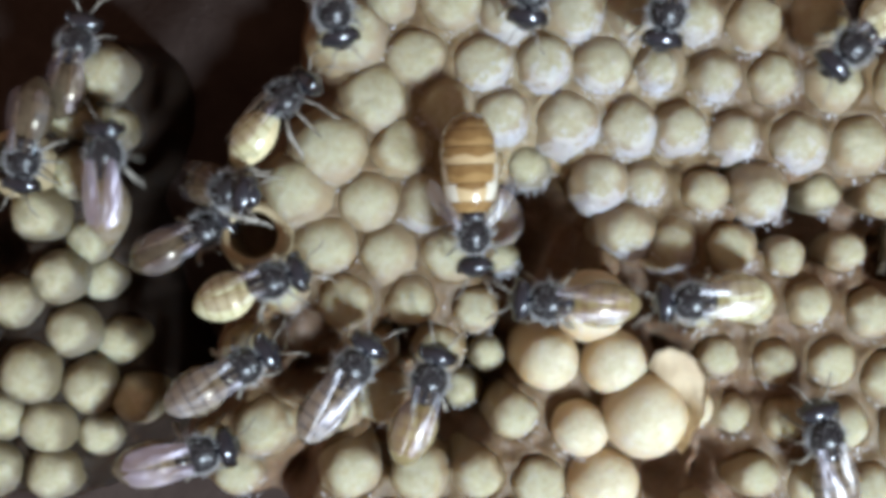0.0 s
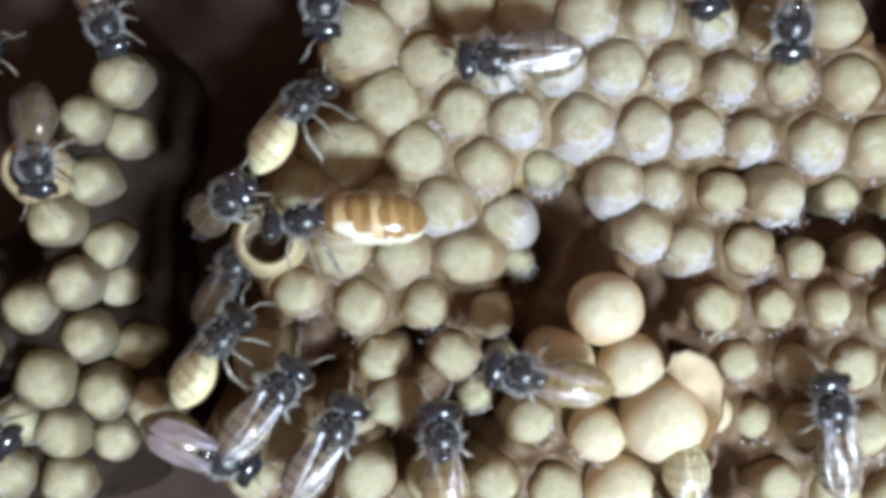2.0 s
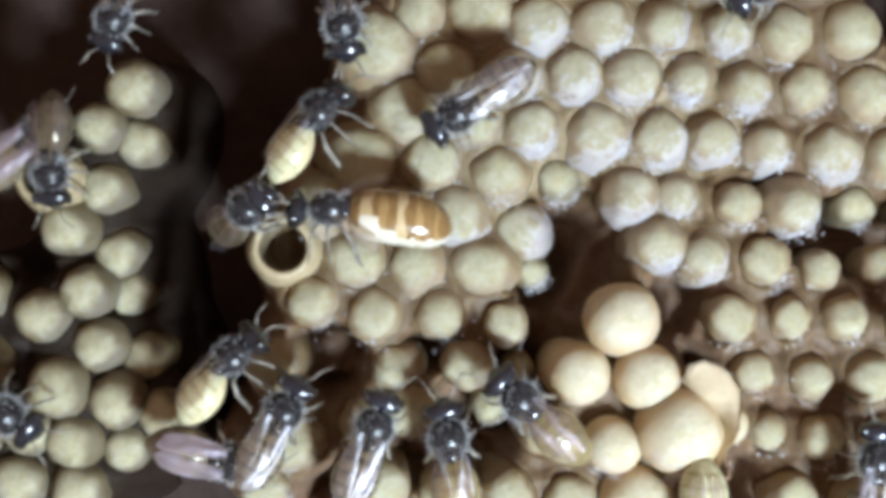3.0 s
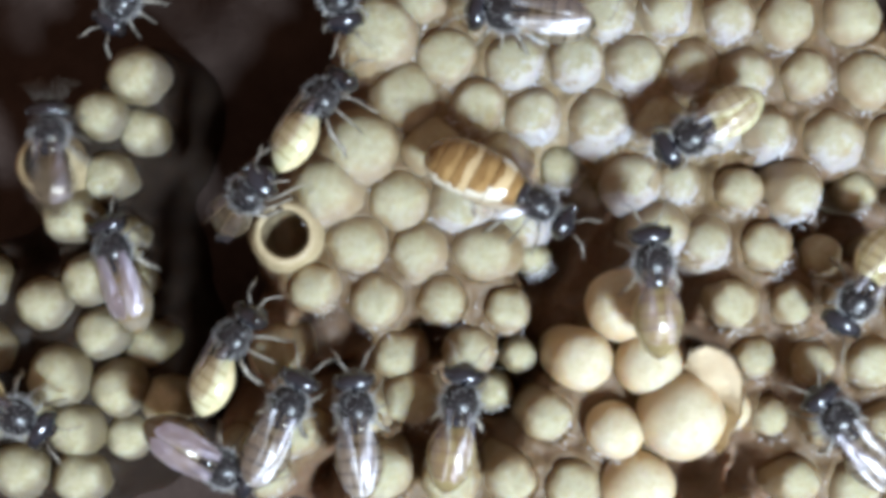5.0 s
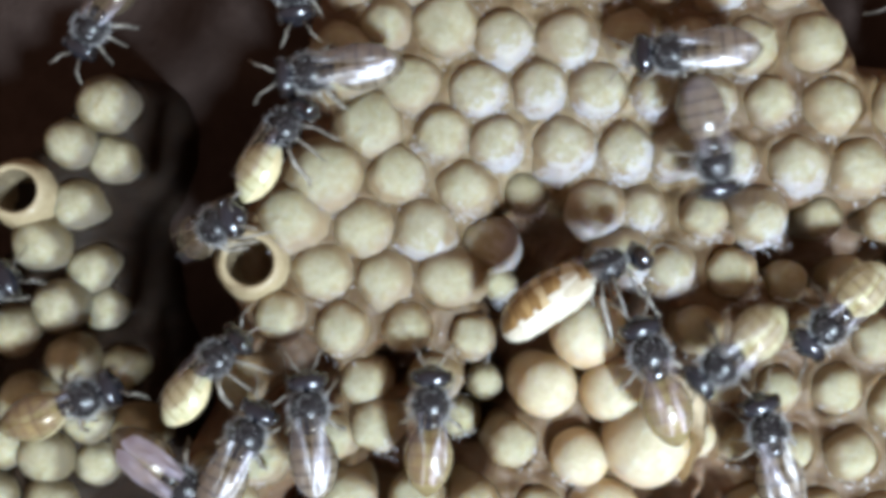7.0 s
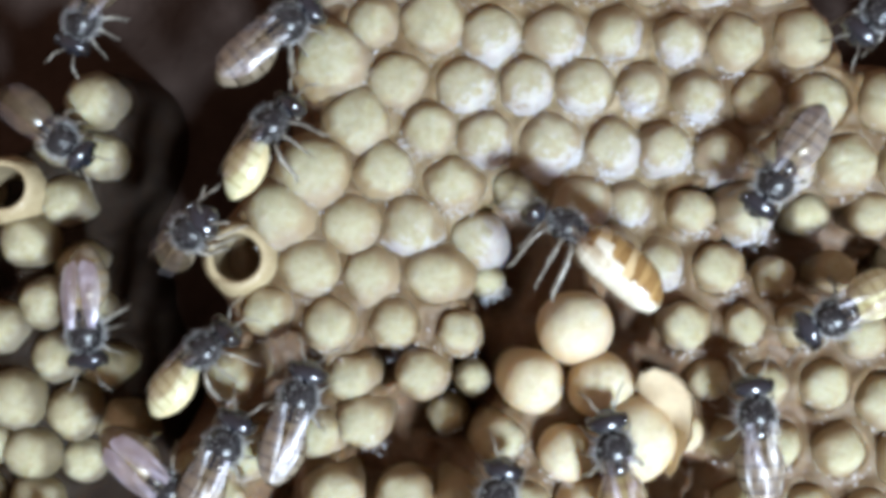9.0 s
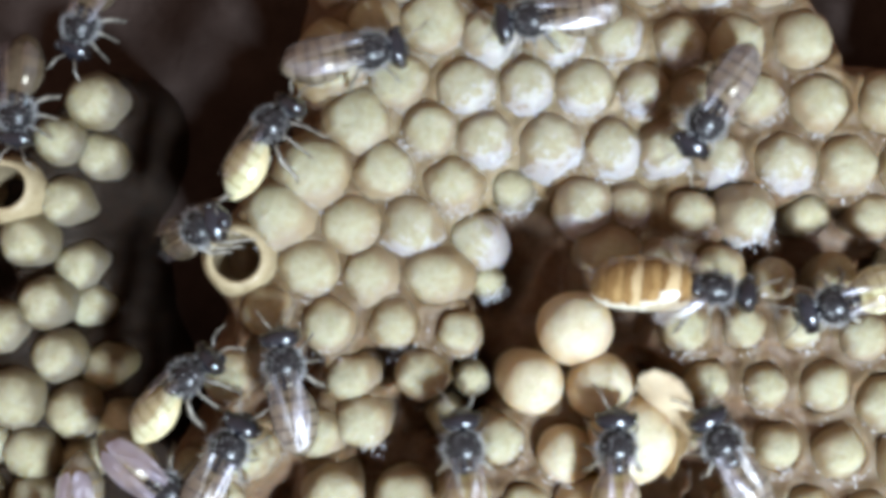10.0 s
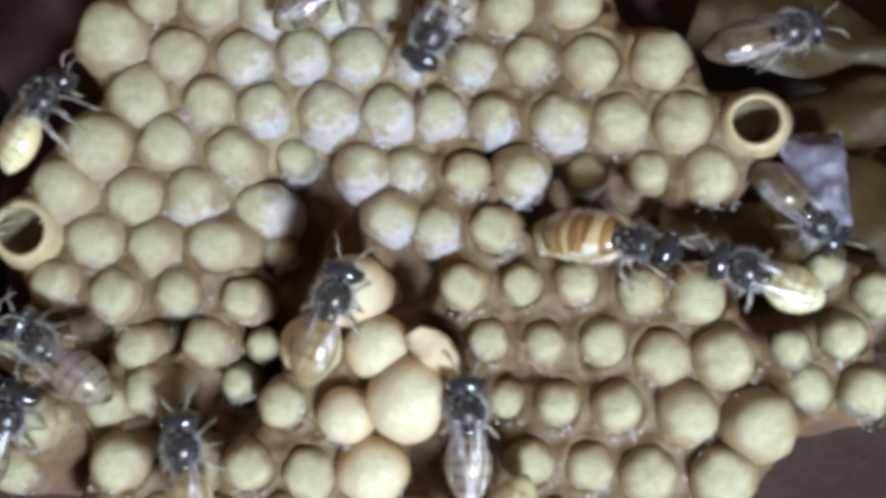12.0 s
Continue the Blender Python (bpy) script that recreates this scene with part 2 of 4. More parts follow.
def lathe(bm, profile, sides, wobble=0.0, seed=0):
    """Turns (radius, z) pairs about z, in units; a radius of 0 closes the end."""
    rings = []
    for r, z in profile:
        if r == 0:
            rings.append([bm.verts.new((0, 0, z))])
            continue
        ring = []
        for k in range(sides):
            a = k * math.tau / sides
            n = noise.noise((1.4 * r * math.cos(a) + 9.1 * seed, 1.4 * r * math.sin(a), 1.2 * z + 3.7 * seed))
            fine = noise.noise((3.6 * r * math.cos(a), 3.6 * r * math.sin(a) + 5.3 * seed, 2.6 * z))
            q = r * (1 + wobble * n + 0.3 * wobble * fine)
            ring.append(bm.verts.new((q * math.cos(a), q * math.sin(a), z + 0.6 * wobble * n + 0.35 * wobble * fine)))
        rings.append(ring)
    for a, b in zip(rings, rings[1:]):
        for k in range(sides):
            j = (k + 1) % sides
            if len(a) == 1:
                bm.faces.new((a[0], b[k], b[j]))
            elif len(b) == 1:
                bm.faces.new((a[k], b[0], a[j]))
            else:
                bm.faces.new((a[k], b[k], b[j], a[j]))


# ---- brood cells ----
CAPPED = [(0, 0), (0.2, -0.015), (0.4, -0.07), (0.57, -0.15), (0.71, -0.27), (0.82, -0.41), (0.92, -0.56), (1.02, -0.73),
          (1.11, -0.92), (1.18, -1.2), (1.22, -1.6), (1.24, -2.2), (1.24, -3.2)]
FLAT = [(0, 0), (0.23, -0.01), (0.44, -0.045), (0.62, -0.115), (0.75, -0.22), (0.86, -0.37), (0.95, -0.54), (1.04, -0.73),
        (1.12, -0.92), (1.18, -1.2), (1.22, -1.6), (1.24, -2.2), (1.24, -3.2)]
ROUND = [(0, 0), (0.22, -0.02), (0.43, -0.09), (0.62, -0.2), (0.78, -0.36), (0.9, -0.57), (0.975, -0.83),
         (1.0, -1.12), (0.99, -1.6), (0.95, -2.2), (0.93, -3.2)]
SLIM = [(0, 0), (0.22, -0.015), (0.42, -0.07), (0.6, -0.17), (0.74, -0.32), (0.84, -0.52), (0.9, -0.74), (0.94, -1.0),
        (0.96, -1.4), (0.97, -2.2), (0.97, -3.2)]
OPEN = [(0, -1.9), (0.4, -1.88), (0.6, -1.6), (0.66, -0.9), (0.67, -0.35), (0.68, -0.12), (0.72, -0.02), (0.80, 0.0), (0.90, -0.08),
        (1.0, -0.26), (1.09, -0.55), (1.15, -0.9), (1.19, -1.5), (1.2, -2.4), (1.2, -3.2)]


def cell_mesh(name, profile, material, wobble, seed):
    bm = bmesh.new()
    lathe(bm, profile, 28, wobble, seed)
    for f in bm.faces:
        inside = f.calc_center_median().z < -0.12 and f.calc_center_median().xy.length < 0.76
        f.material_index = int(profile is OPEN and inside)
    return finish(name, bm, [material, HOLLOW] if profile is OPEN else material)


def cell_meshes(name, material):
    return [cell_mesh(name, CAPPED if k % 3 else FLAT, material, 0.11, k) for k in range(9)]


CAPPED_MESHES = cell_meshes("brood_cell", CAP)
BLOOM_GLARE_MESHES = cell_meshes("brood_cell", CAP_BLOOM_GLARE)
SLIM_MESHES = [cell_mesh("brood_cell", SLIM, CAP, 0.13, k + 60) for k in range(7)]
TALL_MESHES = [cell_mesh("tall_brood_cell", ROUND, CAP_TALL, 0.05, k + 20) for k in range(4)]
OLD_SHADED_MESHES = [cell_mesh("old_shaded_cell", ROUND, CAP_OLD_SHADED, 0.10, k + 30) for k in range(5)]
OPEN_MESHES = [cell_mesh("open_cell", OPEN, RIM, 0.06, k + 40) for k in range(3)]
picker = random.Random(4)
PLACED, OPEN_SIZES = [], []


def cells(comb, name, meshes, label, *row):
    """One row of cells on a comb: x, y, radius and the height of the top, in millimetres."""
    for x, y, r, z in row:
        bloom_glare = meshes is CAPPED_MESHES and picker.random() < 1.25 * math.exp(-((x - 9) / 7.5) ** 2 - ((y - 5.5) / 6.5) ** 2)
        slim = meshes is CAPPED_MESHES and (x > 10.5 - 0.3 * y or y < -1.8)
        choice = BLOOM_GLARE_MESHES if bloom_glare else SLIM_MESHES if slim else meshes
        ob = new(name, picker.choice(choice))
        ob.parent = comb
        tall = r * picker.uniform(0.92, 1.06)
        tilt = Matrix.Rotation(radians(picker.uniform(-7, 7)), 4, "X") @ Matrix.Rotation(radians(picker.uniform(-7, 7)), 4, "Y")
        turn = Matrix.Rotation(radians(picker.gauss(0, 22)), 4, "Z")
        r *= 1.04 if name == "tall_cell" else 1.08 if slim else 1.1
        place = Vector((x, y, z)) * MM - comb.location
        ob.matrix_basis = Matrix.Translation(place) @ tilt @ turn @ Matrix.Diagonal((r * MM, r * MM * picker.uniform(0.94, 1.04), tall * MM, 1))
        tagged(ob, label)
        PLACED.append((comb.name, x, y, r, z))
        if name == "open_cell":
            OPEN_SIZES.append(r)


brood_comb = thing("brood_comb", 5, 0, -6, "cream domed brood cells on a brown wax comb", "brood comb")
lower_comb = thing("lower_comb", -17, 0, -8, "paler brood cells on a lower comb across the gap", "brood comb")
cells(brood_comb, "brood_cell", CAPPED_MESHES, "",
      (-1.98, 11.31, 1.26, 0.00), (0.94, 11.33, 1.52, 0.00), (3.68, 10.88, 1.36, 0.00), (6.78, 10.60, 1.36, 0.00), (9.68, 10.56, 1.21, 0.00), (12.45, 10.40, 1.15, 0.00), (15.25, 10.28, 1.41, 0.00), (18.45, 10.47, 1.57, 0.00))
cells(brood_comb, "brood_cell", CAPPED_MESHES, "",
      (-3.45, 13.79, 1.31, 0.00), (-0.46, 13.94, 1.36, 0.00), (2.42, 13.70, 1.36, 0.00), (5.34, 13.55, 1.36, 0.00), (8.26, 13.52, 1.31, 0.00), (11.17, 13.42, 1.31, 0.00), (13.94, 13.33, 1.26, 0.00), (16.85, 13.37, 1.31, 0.00))
cells(brood_comb, "brood_cell", CAPPED_MESHES, "",
      (-3.87, 9.53, 1.66, 0.50), (-0.79, 8.64, 1.36, 0.00), (2.34, 8.35, 1.31, 0.00), (5.31, 8.45, 1.18, 0.00), (8.23, 8.28, 1.44, 0.00), (10.75, 8.00, 1.00, 0.00), (13.39, 7.60, 1.10, 0.00))
cells(brood_comb, "brood_cell", CAPPED_MESHES, "",
      (16.07, 7.72, 1.21, 0.00), (19.13, 7.59, 1.49, 0.00))
cells(brood_comb, "brood_cell", CAPPED_MESHES, "",
      (22.22, 7.44, 1.62, 0.00))
cells(brood_comb, "brood_cell", CAPPED_MESHES, "",
      (-2.53, 6.74, 1.49, 0.00), (0.67, 6.16, 1.18, 0.00), (3.39, 5.89, 1.21, 0.00), (6.36, 5.73, 1.39, 0.00), (9.26, 5.44, 1.26, 0.00), (11.93, 5.31, 1.15, 0.00))
cells(brood_comb, "brood_cell", CAPPED_MESHES, "",
      (14.45, 5.00, 1.00, 0.00), (17.22, 4.74, 1.36, 0.00), (20.27, 4.68, 1.47, 0.00))
cells(brood_comb, "brood_cell", CAPPED_MESHES, "",
      (23.16, 4.58, 1.62, 0.00))
cells(brood_comb, "brood_cell", CAPPED_MESHES, "",
      (-4.49, 4.37, 1.61, 0.40), (-1.20, 4.38, 1.31, 0.00), (1.77, 3.70, 1.31, 0.00))
cells(brood_comb, "brood_cell", CAPPED_MESHES, "",
      (7.98, 2.90, 1.14, 0.00), (10.19, 2.62, 1.00, -0.40))
cells(brood_comb, "brood_cell", CAPPED_MESHES, "",
      (12.96, 2.38, 1.15, 0.00), (15.79, 2.13, 1.21, 0.00))
cells(brood_comb, "brood_cell", CAPPED_MESHES, "",
      (21.53, 2.13, 1.11, -0.60), (24.47, 1.85, 1.41, 0.00))
cells(brood_comb, "brood_cell", CAPPED_MESHES, "",
      (-6.29, 2.39, 1.61, 0.40), (-2.88, 1.87, 1.49, 0.00), (-0.06, 1.72, 1.36, 0.00), (2.78, 1.21, 1.15, -1.00))
cells(brood_comb, "brood_cell", CAPPED_MESHES, "",
      (9.26, 0.37, 1.18, 0.00))
cells(brood_comb, "brood_cell", CAPPED_MESHES, "",
      (11.49, -0.04, 1.11, -0.30), (14.15, -0.31, 1.26, 0.00), (16.90, -0.72, 1.01, -0.60))
cells(brood_comb, "brood_cell", CAPPED_MESHES, "",
      (19.80, -0.40, 1.00, -0.40))
cells(brood_comb, "brood_cell", CAPPED_MESHES, "",
      (-4.74, -0.25, 1.47, 0.00), (-2.05, -0.53, 1.26, 0.00), (1.04, -0.67, 1.41, 0.00))
cells(brood_comb, "brood_cell", CAPPED_MESHES, "",
      (-6.91, -2.28, 1.31, 0.00), (-3.91, -2.90, 1.36, 0.00), (-0.81, -2.90, 1.26, 0.00), (2.22, -3.19, 1.11, -0.40))
cells(brood_comb, "brood_cell", CAPPED_MESHES, "",
      (12.67, -3.05, 1.21, 0.00), (15.43, -3.05, 1.00, 0.00), (18.04, -2.98, 1.13, 0.00))
cells(brood_comb, "brood_cell", CAPPED_MESHES, "",
      (20.84, -3.33, 1.18, 0.00), (23.72, -3.81, 1.47, 0.00))
cells(brood_comb, "brood_cell", CAPPED_MESHES, "",
      (-8.74, -5.34, 1.21, 0.00), (-2.98, -5.45, 1.27, -0.50), (0.36, -5.18, 1.27, -0.40))
cells(brood_comb, "brood_cell", CAPPED_MESHES, "",
      (13.79, -5.50, 1.00, -0.30), (16.32, -5.66, 1.07, 0.00), (19.08, -5.80, 1.26, 0.00))
cells(brood_comb, "brood_cell", CAPPED_MESHES, "",
      (21.74, -6.36, 1.41, 0.30), (24.65, -6.68, 1.55, 0.60))
cells(brood_comb, "brood_cell", CAPPED_MESHES, "",
      (-2.40, -7.54, 1.37, -0.30))
cells(brood_comb, "brood_cell", CAPPED_MESHES, "",
      (-4.56, -8.08, 1.21, -0.40))
cells(brood_comb, "brood_cell", CAPPED_MESHES, "",
      (4.13, -8.29, 1.21, 0.00))
cells(brood_comb, "brood_cell", CAPPED_MESHES, "",
      (17.00, -8.59, 1.13, 0.00), (14.52, -8.44, 0.95, -0.60), (19.83, -8.77, 1.30, 0.30), (22.87, -9.20, 1.55, 0.70), (26.12, -9.64, 1.75, 1.00))
cells(brood_comb, "brood_cell", CAPPED_MESHES, "",
      (-7.86, -8.81, 1.41, 0.00), (-3.56, -10.84, 1.50, 0.60), (-0.52, -10.99, 1.47, 0.00), (2.43, -11.24, 1.31, 0.00), (5.27, -11.54, 1.41, 0.00))
cells(brood_comb, "brood_cell", CAPPED_MESHES, "",
      (15.60, -11.16, 1.15, 0.00), (18.20, -11.48, 1.21, 0.00), (21.00, -11.81, 1.40, 0.40), (24.27, -12.03, 1.60, 0.80))
cells(brood_comb, "brood_cell", CAPPED_MESHES, "",
      (16.81, -14.03, 1.18, 0.00), (19.54, -14.23, 1.31, 0.00), (22.51, -14.56, 1.47, 0.00), (12.65, -13.69, 1.18, 0.00), (10.16, -13.64, 1.18, 0.00))
cells(brood_comb, "brood_cell", CAPPED_MESHES, "",
      (-1.85, -13.55, 1.36, 0.00), (1.10, -13.69, 1.36, 0.00), (3.93, -13.84, 1.36, 0.00), (-4.80, -13.53, 1.31, 0.00))
cells(brood_comb, "brood_cell", CAPPED_MESHES, "",
      (-7.31, -8.66, 1.21, -0.40), (-10.33, -9.73, 1.17, -0.80), (-9.08, -11.03, 1.22, -0.60))
cells(brood_comb, "tall_cell", TALL_MESHES, "tall tan domed cell in a raised cluster",
      (7.33, -2.80, 1.73, 1.30), (5.70, -5.58, 1.46, 1.00), (8.72, -5.71, 1.53, 1.20))
cells(brood_comb, "tall_cell", TALL_MESHES, "tall tan domed cell in a raised cluster",
      (10.08, -8.14, 1.90, 2.00), (7.05, -8.76, 1.34, 0.90), (12.30, -7.90, 1.04, 0.40))
cells(brood_comb, "tall_cell", TALL_MESHES, "tall tan domed cell in a raised cluster",
      (8.37, -11.35, 1.70, 0.90))
cells(lower_comb, "brood_cell", OLD_SHADED_MESHES, "",
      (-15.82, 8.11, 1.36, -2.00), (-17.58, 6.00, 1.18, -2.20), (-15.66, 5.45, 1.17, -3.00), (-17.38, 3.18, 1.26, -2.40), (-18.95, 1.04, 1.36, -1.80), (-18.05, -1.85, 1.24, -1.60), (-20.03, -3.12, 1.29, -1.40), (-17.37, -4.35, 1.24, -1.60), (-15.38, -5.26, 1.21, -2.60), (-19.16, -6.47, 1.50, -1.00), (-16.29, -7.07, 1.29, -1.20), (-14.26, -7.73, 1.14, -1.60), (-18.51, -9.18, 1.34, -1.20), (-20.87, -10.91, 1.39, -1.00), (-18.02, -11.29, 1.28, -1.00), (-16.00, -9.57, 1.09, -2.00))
cells(lower_comb, "brood_cell", OLD_SHADED_MESHES, "",
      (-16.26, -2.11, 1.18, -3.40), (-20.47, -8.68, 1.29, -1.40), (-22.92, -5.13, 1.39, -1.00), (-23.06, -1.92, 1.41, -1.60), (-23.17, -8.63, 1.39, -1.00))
cells(lower_comb, "brood_cell", OLD_SHADED_MESHES, "",
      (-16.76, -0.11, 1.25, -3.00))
# Cells in the pits take the dark-walled silk in place of cast shadow.
cells(brood_comb, "brood_cell", OLD_SHADED_MESHES, "",
      (4.68, 3.52, 1.04, -1.30), (18.67, 2.29, 1.02, -1.00), (3.62, -0.89, 0.85, -2.40), (2.90, -5.42, 0.81, -1.80), (1.53, -7.28, 0.95, -2.10))
cells(brood_comb, "brood_cell", OLD_SHADED_MESHES, "",
      (30.71, -5.88, 1.24, -1.60), (31.58, -8.55, 1.29, -1.40), (32.40, -3.78, 1.24, -1.60), (29.07, -8.26, 1.25, -1.80), (28.10, -6.33, 0.97, -1.50), (30.00, -2.63, 0.93, -2.00))
cells(brood_comb, "open_cell", OPEN_MESHES, "open cell with a tan rim and dark hollow",
      (-8.11, 0.27, 1.46, 0.10))
cells(brood_comb, "open_cell", OPEN_MESHES, "open cell with a tan rim and dark hollow",
      (26.43, 4.24, 1.41, 0.10))
cells(lower_comb, "open_cell", OPEN_MESHES, "open cell with a tan rim and dark hollow",
      (-19.74, 3.72, 1.41, -1.60))


def wax_floor(comb, low, high, step, sink, reach, material, label, collar, pits=()):
    """The wax between the cells of a comb: high beside a cell, falling away where there is none."""
    mine = np.array([p[1:] for p in PLACED if p[0] == comb.name])
    xs, ys = np.arange(low[0], high[0], step), np.arange(low[1], high[1], step)
    gx, gy = np.meshgrid(xs, ys, indexing="ij")
    gap = np.hypot(gx[..., None] - mine[:, 0], gy[..., None] - mine[:, 1]) - mine[:, 2]
    weight = np.exp(-np.maximum(gap, -0.5) / 0.5)
    level = np.minimum((weight * mine[:, 3]).sum(-1) / weight.sum(-1), 0.1)
    near = gap.min(-1)
    second = np.sort(gap, -1)[..., 1]
    rough = np.array([[noise.fractal((x * 0.9, y * 0.9, 2.0), 1.0, 2.0, 4) for y in ys] for x in xs])
    height = level - sink - 0.35 * np.clip(near, 0, 9) - 1.7 * np.clip(second - 0.65, 0, 3) - 3.4 * np.clip(near - 0.3, 0, 9) + 0.2 * rough - 5.0 * np.clip(-near - 0.3, 0, 0.6) + collar * np.exp(-np.maximum(near, -0.4) / 0.3)
    hollow = np.zeros_like(near)
    for x, y, rx, ry, deep in pits:
        inside = np.clip((1.15 - np.hypot((gx - x) / rx, (gy - y) / ry) - 0.15 * rough) / 0.3, 0, 1)
        height = height - deep * inside
        hollow = np.maximum(hollow, inside)
    height = np.where((hollow > 0.05) | (near < 0.5), np.maximum(height, level - 2.5 - 1.6 * hollow + 0.4 * rough), height)
    for _ in range(3):
        edged = np.pad(height, 1, mode="edge")
        height = (4 * height + edged[:-2, 1:-1] + edged[2:, 1:-1] + edged[1:-1, :-2] + edged[1:-1, 2:]) / 8
    keep = near < reach + 0.2 * rough
    bm = bmesh.new()
    base = comb.location / MM
    verts = {}
    for i, x in enumerate(xs):
        for j, y in enumerate(ys):
            if keep[i, j]:
                verts[i, j] = bm.verts.new(((x - base.x) * MM, (y - base.y) * MM, (height[i, j] - base.z) * MM))
    for i in range(len(xs) - 1):
        for j in range(len(ys) - 1):
            four = [(i, j), (i + 1, j), (i + 1, j + 1), (i, j + 1)]
            if all(k in verts for k in four):
                bm.faces.new([verts[k] for k in four])
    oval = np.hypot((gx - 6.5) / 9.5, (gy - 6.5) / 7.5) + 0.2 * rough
    age_shade = 0.58 * np.clip((oval - 0.55) / 0.45, 0, 1)
    # Wide gaps and pits get a browner tone that paints in their shade.
    gap_shade = np.maximum(np.clip((near - 0.28) / 0.25, 0, 1), np.clip((second - 0.62) / 0.3, 0, 1))
    gap_shade = np.maximum(gap_shade * (0.45 + 0.55 * np.clip((oval - 0.5) / 0.4, 0, 1)), hollow)
    age_shade = age_shade + (0.85 - age_shade) * gap_shade
    age_shade = age_shade - 0.26 * np.clip((0.26 - near) / 0.4, 0, 1) * (1 - hollow)
    age_shades = [age_shade[k] for k in verts]
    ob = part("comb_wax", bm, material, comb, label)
    layer = ob.data.attributes.new("age_shade", "FLOAT", "POINT")
    layer.data.foreach_set("value", np.array(age_shades, dtype=np.float32))
    return ob


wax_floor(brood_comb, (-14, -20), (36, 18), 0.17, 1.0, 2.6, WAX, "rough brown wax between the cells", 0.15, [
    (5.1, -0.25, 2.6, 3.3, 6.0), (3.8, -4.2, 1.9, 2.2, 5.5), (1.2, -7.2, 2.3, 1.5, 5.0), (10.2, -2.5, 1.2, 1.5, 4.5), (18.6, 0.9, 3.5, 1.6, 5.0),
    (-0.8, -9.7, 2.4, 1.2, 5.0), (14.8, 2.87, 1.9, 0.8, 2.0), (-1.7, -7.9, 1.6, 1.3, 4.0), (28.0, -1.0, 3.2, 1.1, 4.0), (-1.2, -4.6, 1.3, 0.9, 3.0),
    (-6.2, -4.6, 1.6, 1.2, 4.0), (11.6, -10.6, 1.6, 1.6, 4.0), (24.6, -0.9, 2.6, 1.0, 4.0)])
wax_floor(lower_comb, (-28, -18), (-9, 16), 0.22, 1.1, 1.9, WAX_SHADED, "wax between the cells, coloured as in shade", 0.15)


def powder_and_glints(comb, seed, least, most):
    """Fine pale wax crumbs, also standing in for glints, dusted over the flanks of many cells and the wax beside them,
    in one mesh.
    """
    pick = np.random.default_rng(seed)
    ball = bmesh.new()
    bmesh.ops.create_icosphere(ball, subdivisions=1, radius=1)
    unit = np.array([v.co[:] for v in ball.verts])
    faces = np.array([[v.index for v in f.verts] for f in ball.faces])
    ball.free()
    base = np.array(comb.location / MM)
    verts, polys = [], []
    for owner, x, y, r, z in PLACED:
        if owner != comb.name or z > 0.9 or r in OPEN_SIZES:
            continue
        rich = max(least, math.exp(-((x - 9) / 9) ** 2 - ((y - 5) / 7) ** 2)) * pick.uniform(0.5, 1.3)
        r *= 1.03
        # Crumbs gather on the torch-facing side, whitening it like a highlight.
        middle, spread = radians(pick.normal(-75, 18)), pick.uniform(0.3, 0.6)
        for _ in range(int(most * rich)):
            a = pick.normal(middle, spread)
            d = r * min(1.22, abs(pick.normal(0.90, 0.17)))
            drop = min(0.72, r * 0.97 * (1 - math.sqrt(max(0.0, 1 - min(1.0, d / r) ** 2))))
            size = math.exp(pick.uniform(-4.2, -2.8))
            shape = unit * size * pick.uniform(0.6, 1.3, 3) * (1, 1, 0.6)
            polys.append(faces + len(unit) * len(verts))
            verts.append(shape + (x + d * math.cos(a), y + d * math.sin(a), z - drop) - base)
    me = bpy.data.meshes.new("wax_powder")
    me.from_pydata((np.concatenate(verts) * MM).tolist(), [], np.concatenate(polys).tolist())
    me.materials.append(CRUMB_GLINT)
    ob = new("wax_powder", me)
    ob.parent = comb
    return tagged(ob, "pale lilac-white wax crumbs and painted glints on the cells", kind="stuff")


powder_and_glints(brood_comb, 5, 0.16, 220)


def flake(comb, x, y, z):
    """A torn upright flap of wax against the tall cells."""
    bm = bmesh.new()
    n = 12
    grid = []
    for i in range(n):
        u = i / (n - 1)
        col = []
        for j in range(8):
            v = j / 7
            ang = radians(-50 + 135 * u)
            tear = 0.35 * noise.noise((u * 6, 0.4, 3)) * (1 - v)
            petal = math.exp(-((u - 0.76) / 0.3) ** 2)
            q = 1.45 + 0.5 * (1 - petal) * v + (0.9 + 1.0 * petal) * (1 - v) ** 1.3 + tear + 0.1 * noise.noise((u * 4, v * 3, 1.0))
            col.append(bm.verts.new(Vector((q * math.cos(ang), q * math.sin(ang), -3.4 * v ** 1.5 * (1 - 0.85 * petal) + 0.45 * petal * (1 - v))) * MM))
        grid.append(col)
    for a, b in zip(grid, grid[1:]):
        for j in range(7):
            bm.faces.new((a[j], b[j], b[j + 1], a[j + 1]))
    bmesh.ops.solidify(bm, geom=bm.faces[:], thickness=0.25 * MM)
    base = comb.location / MM
    return part("wax_flap", bm, CAP_FLAP, comb, "torn pale tan wax flap", (x - base.x, y - base.y, z - base.z))


CAP_FLAP = surface("tan_flap_wax", (0.74, 0.58, 0.37), (0.88, 0.77, 0.57), 500, 0.4, 0.4, 0.15, 0.35, 0.06)
flake(brood_comb, 9.9, -7.75, 1.3)


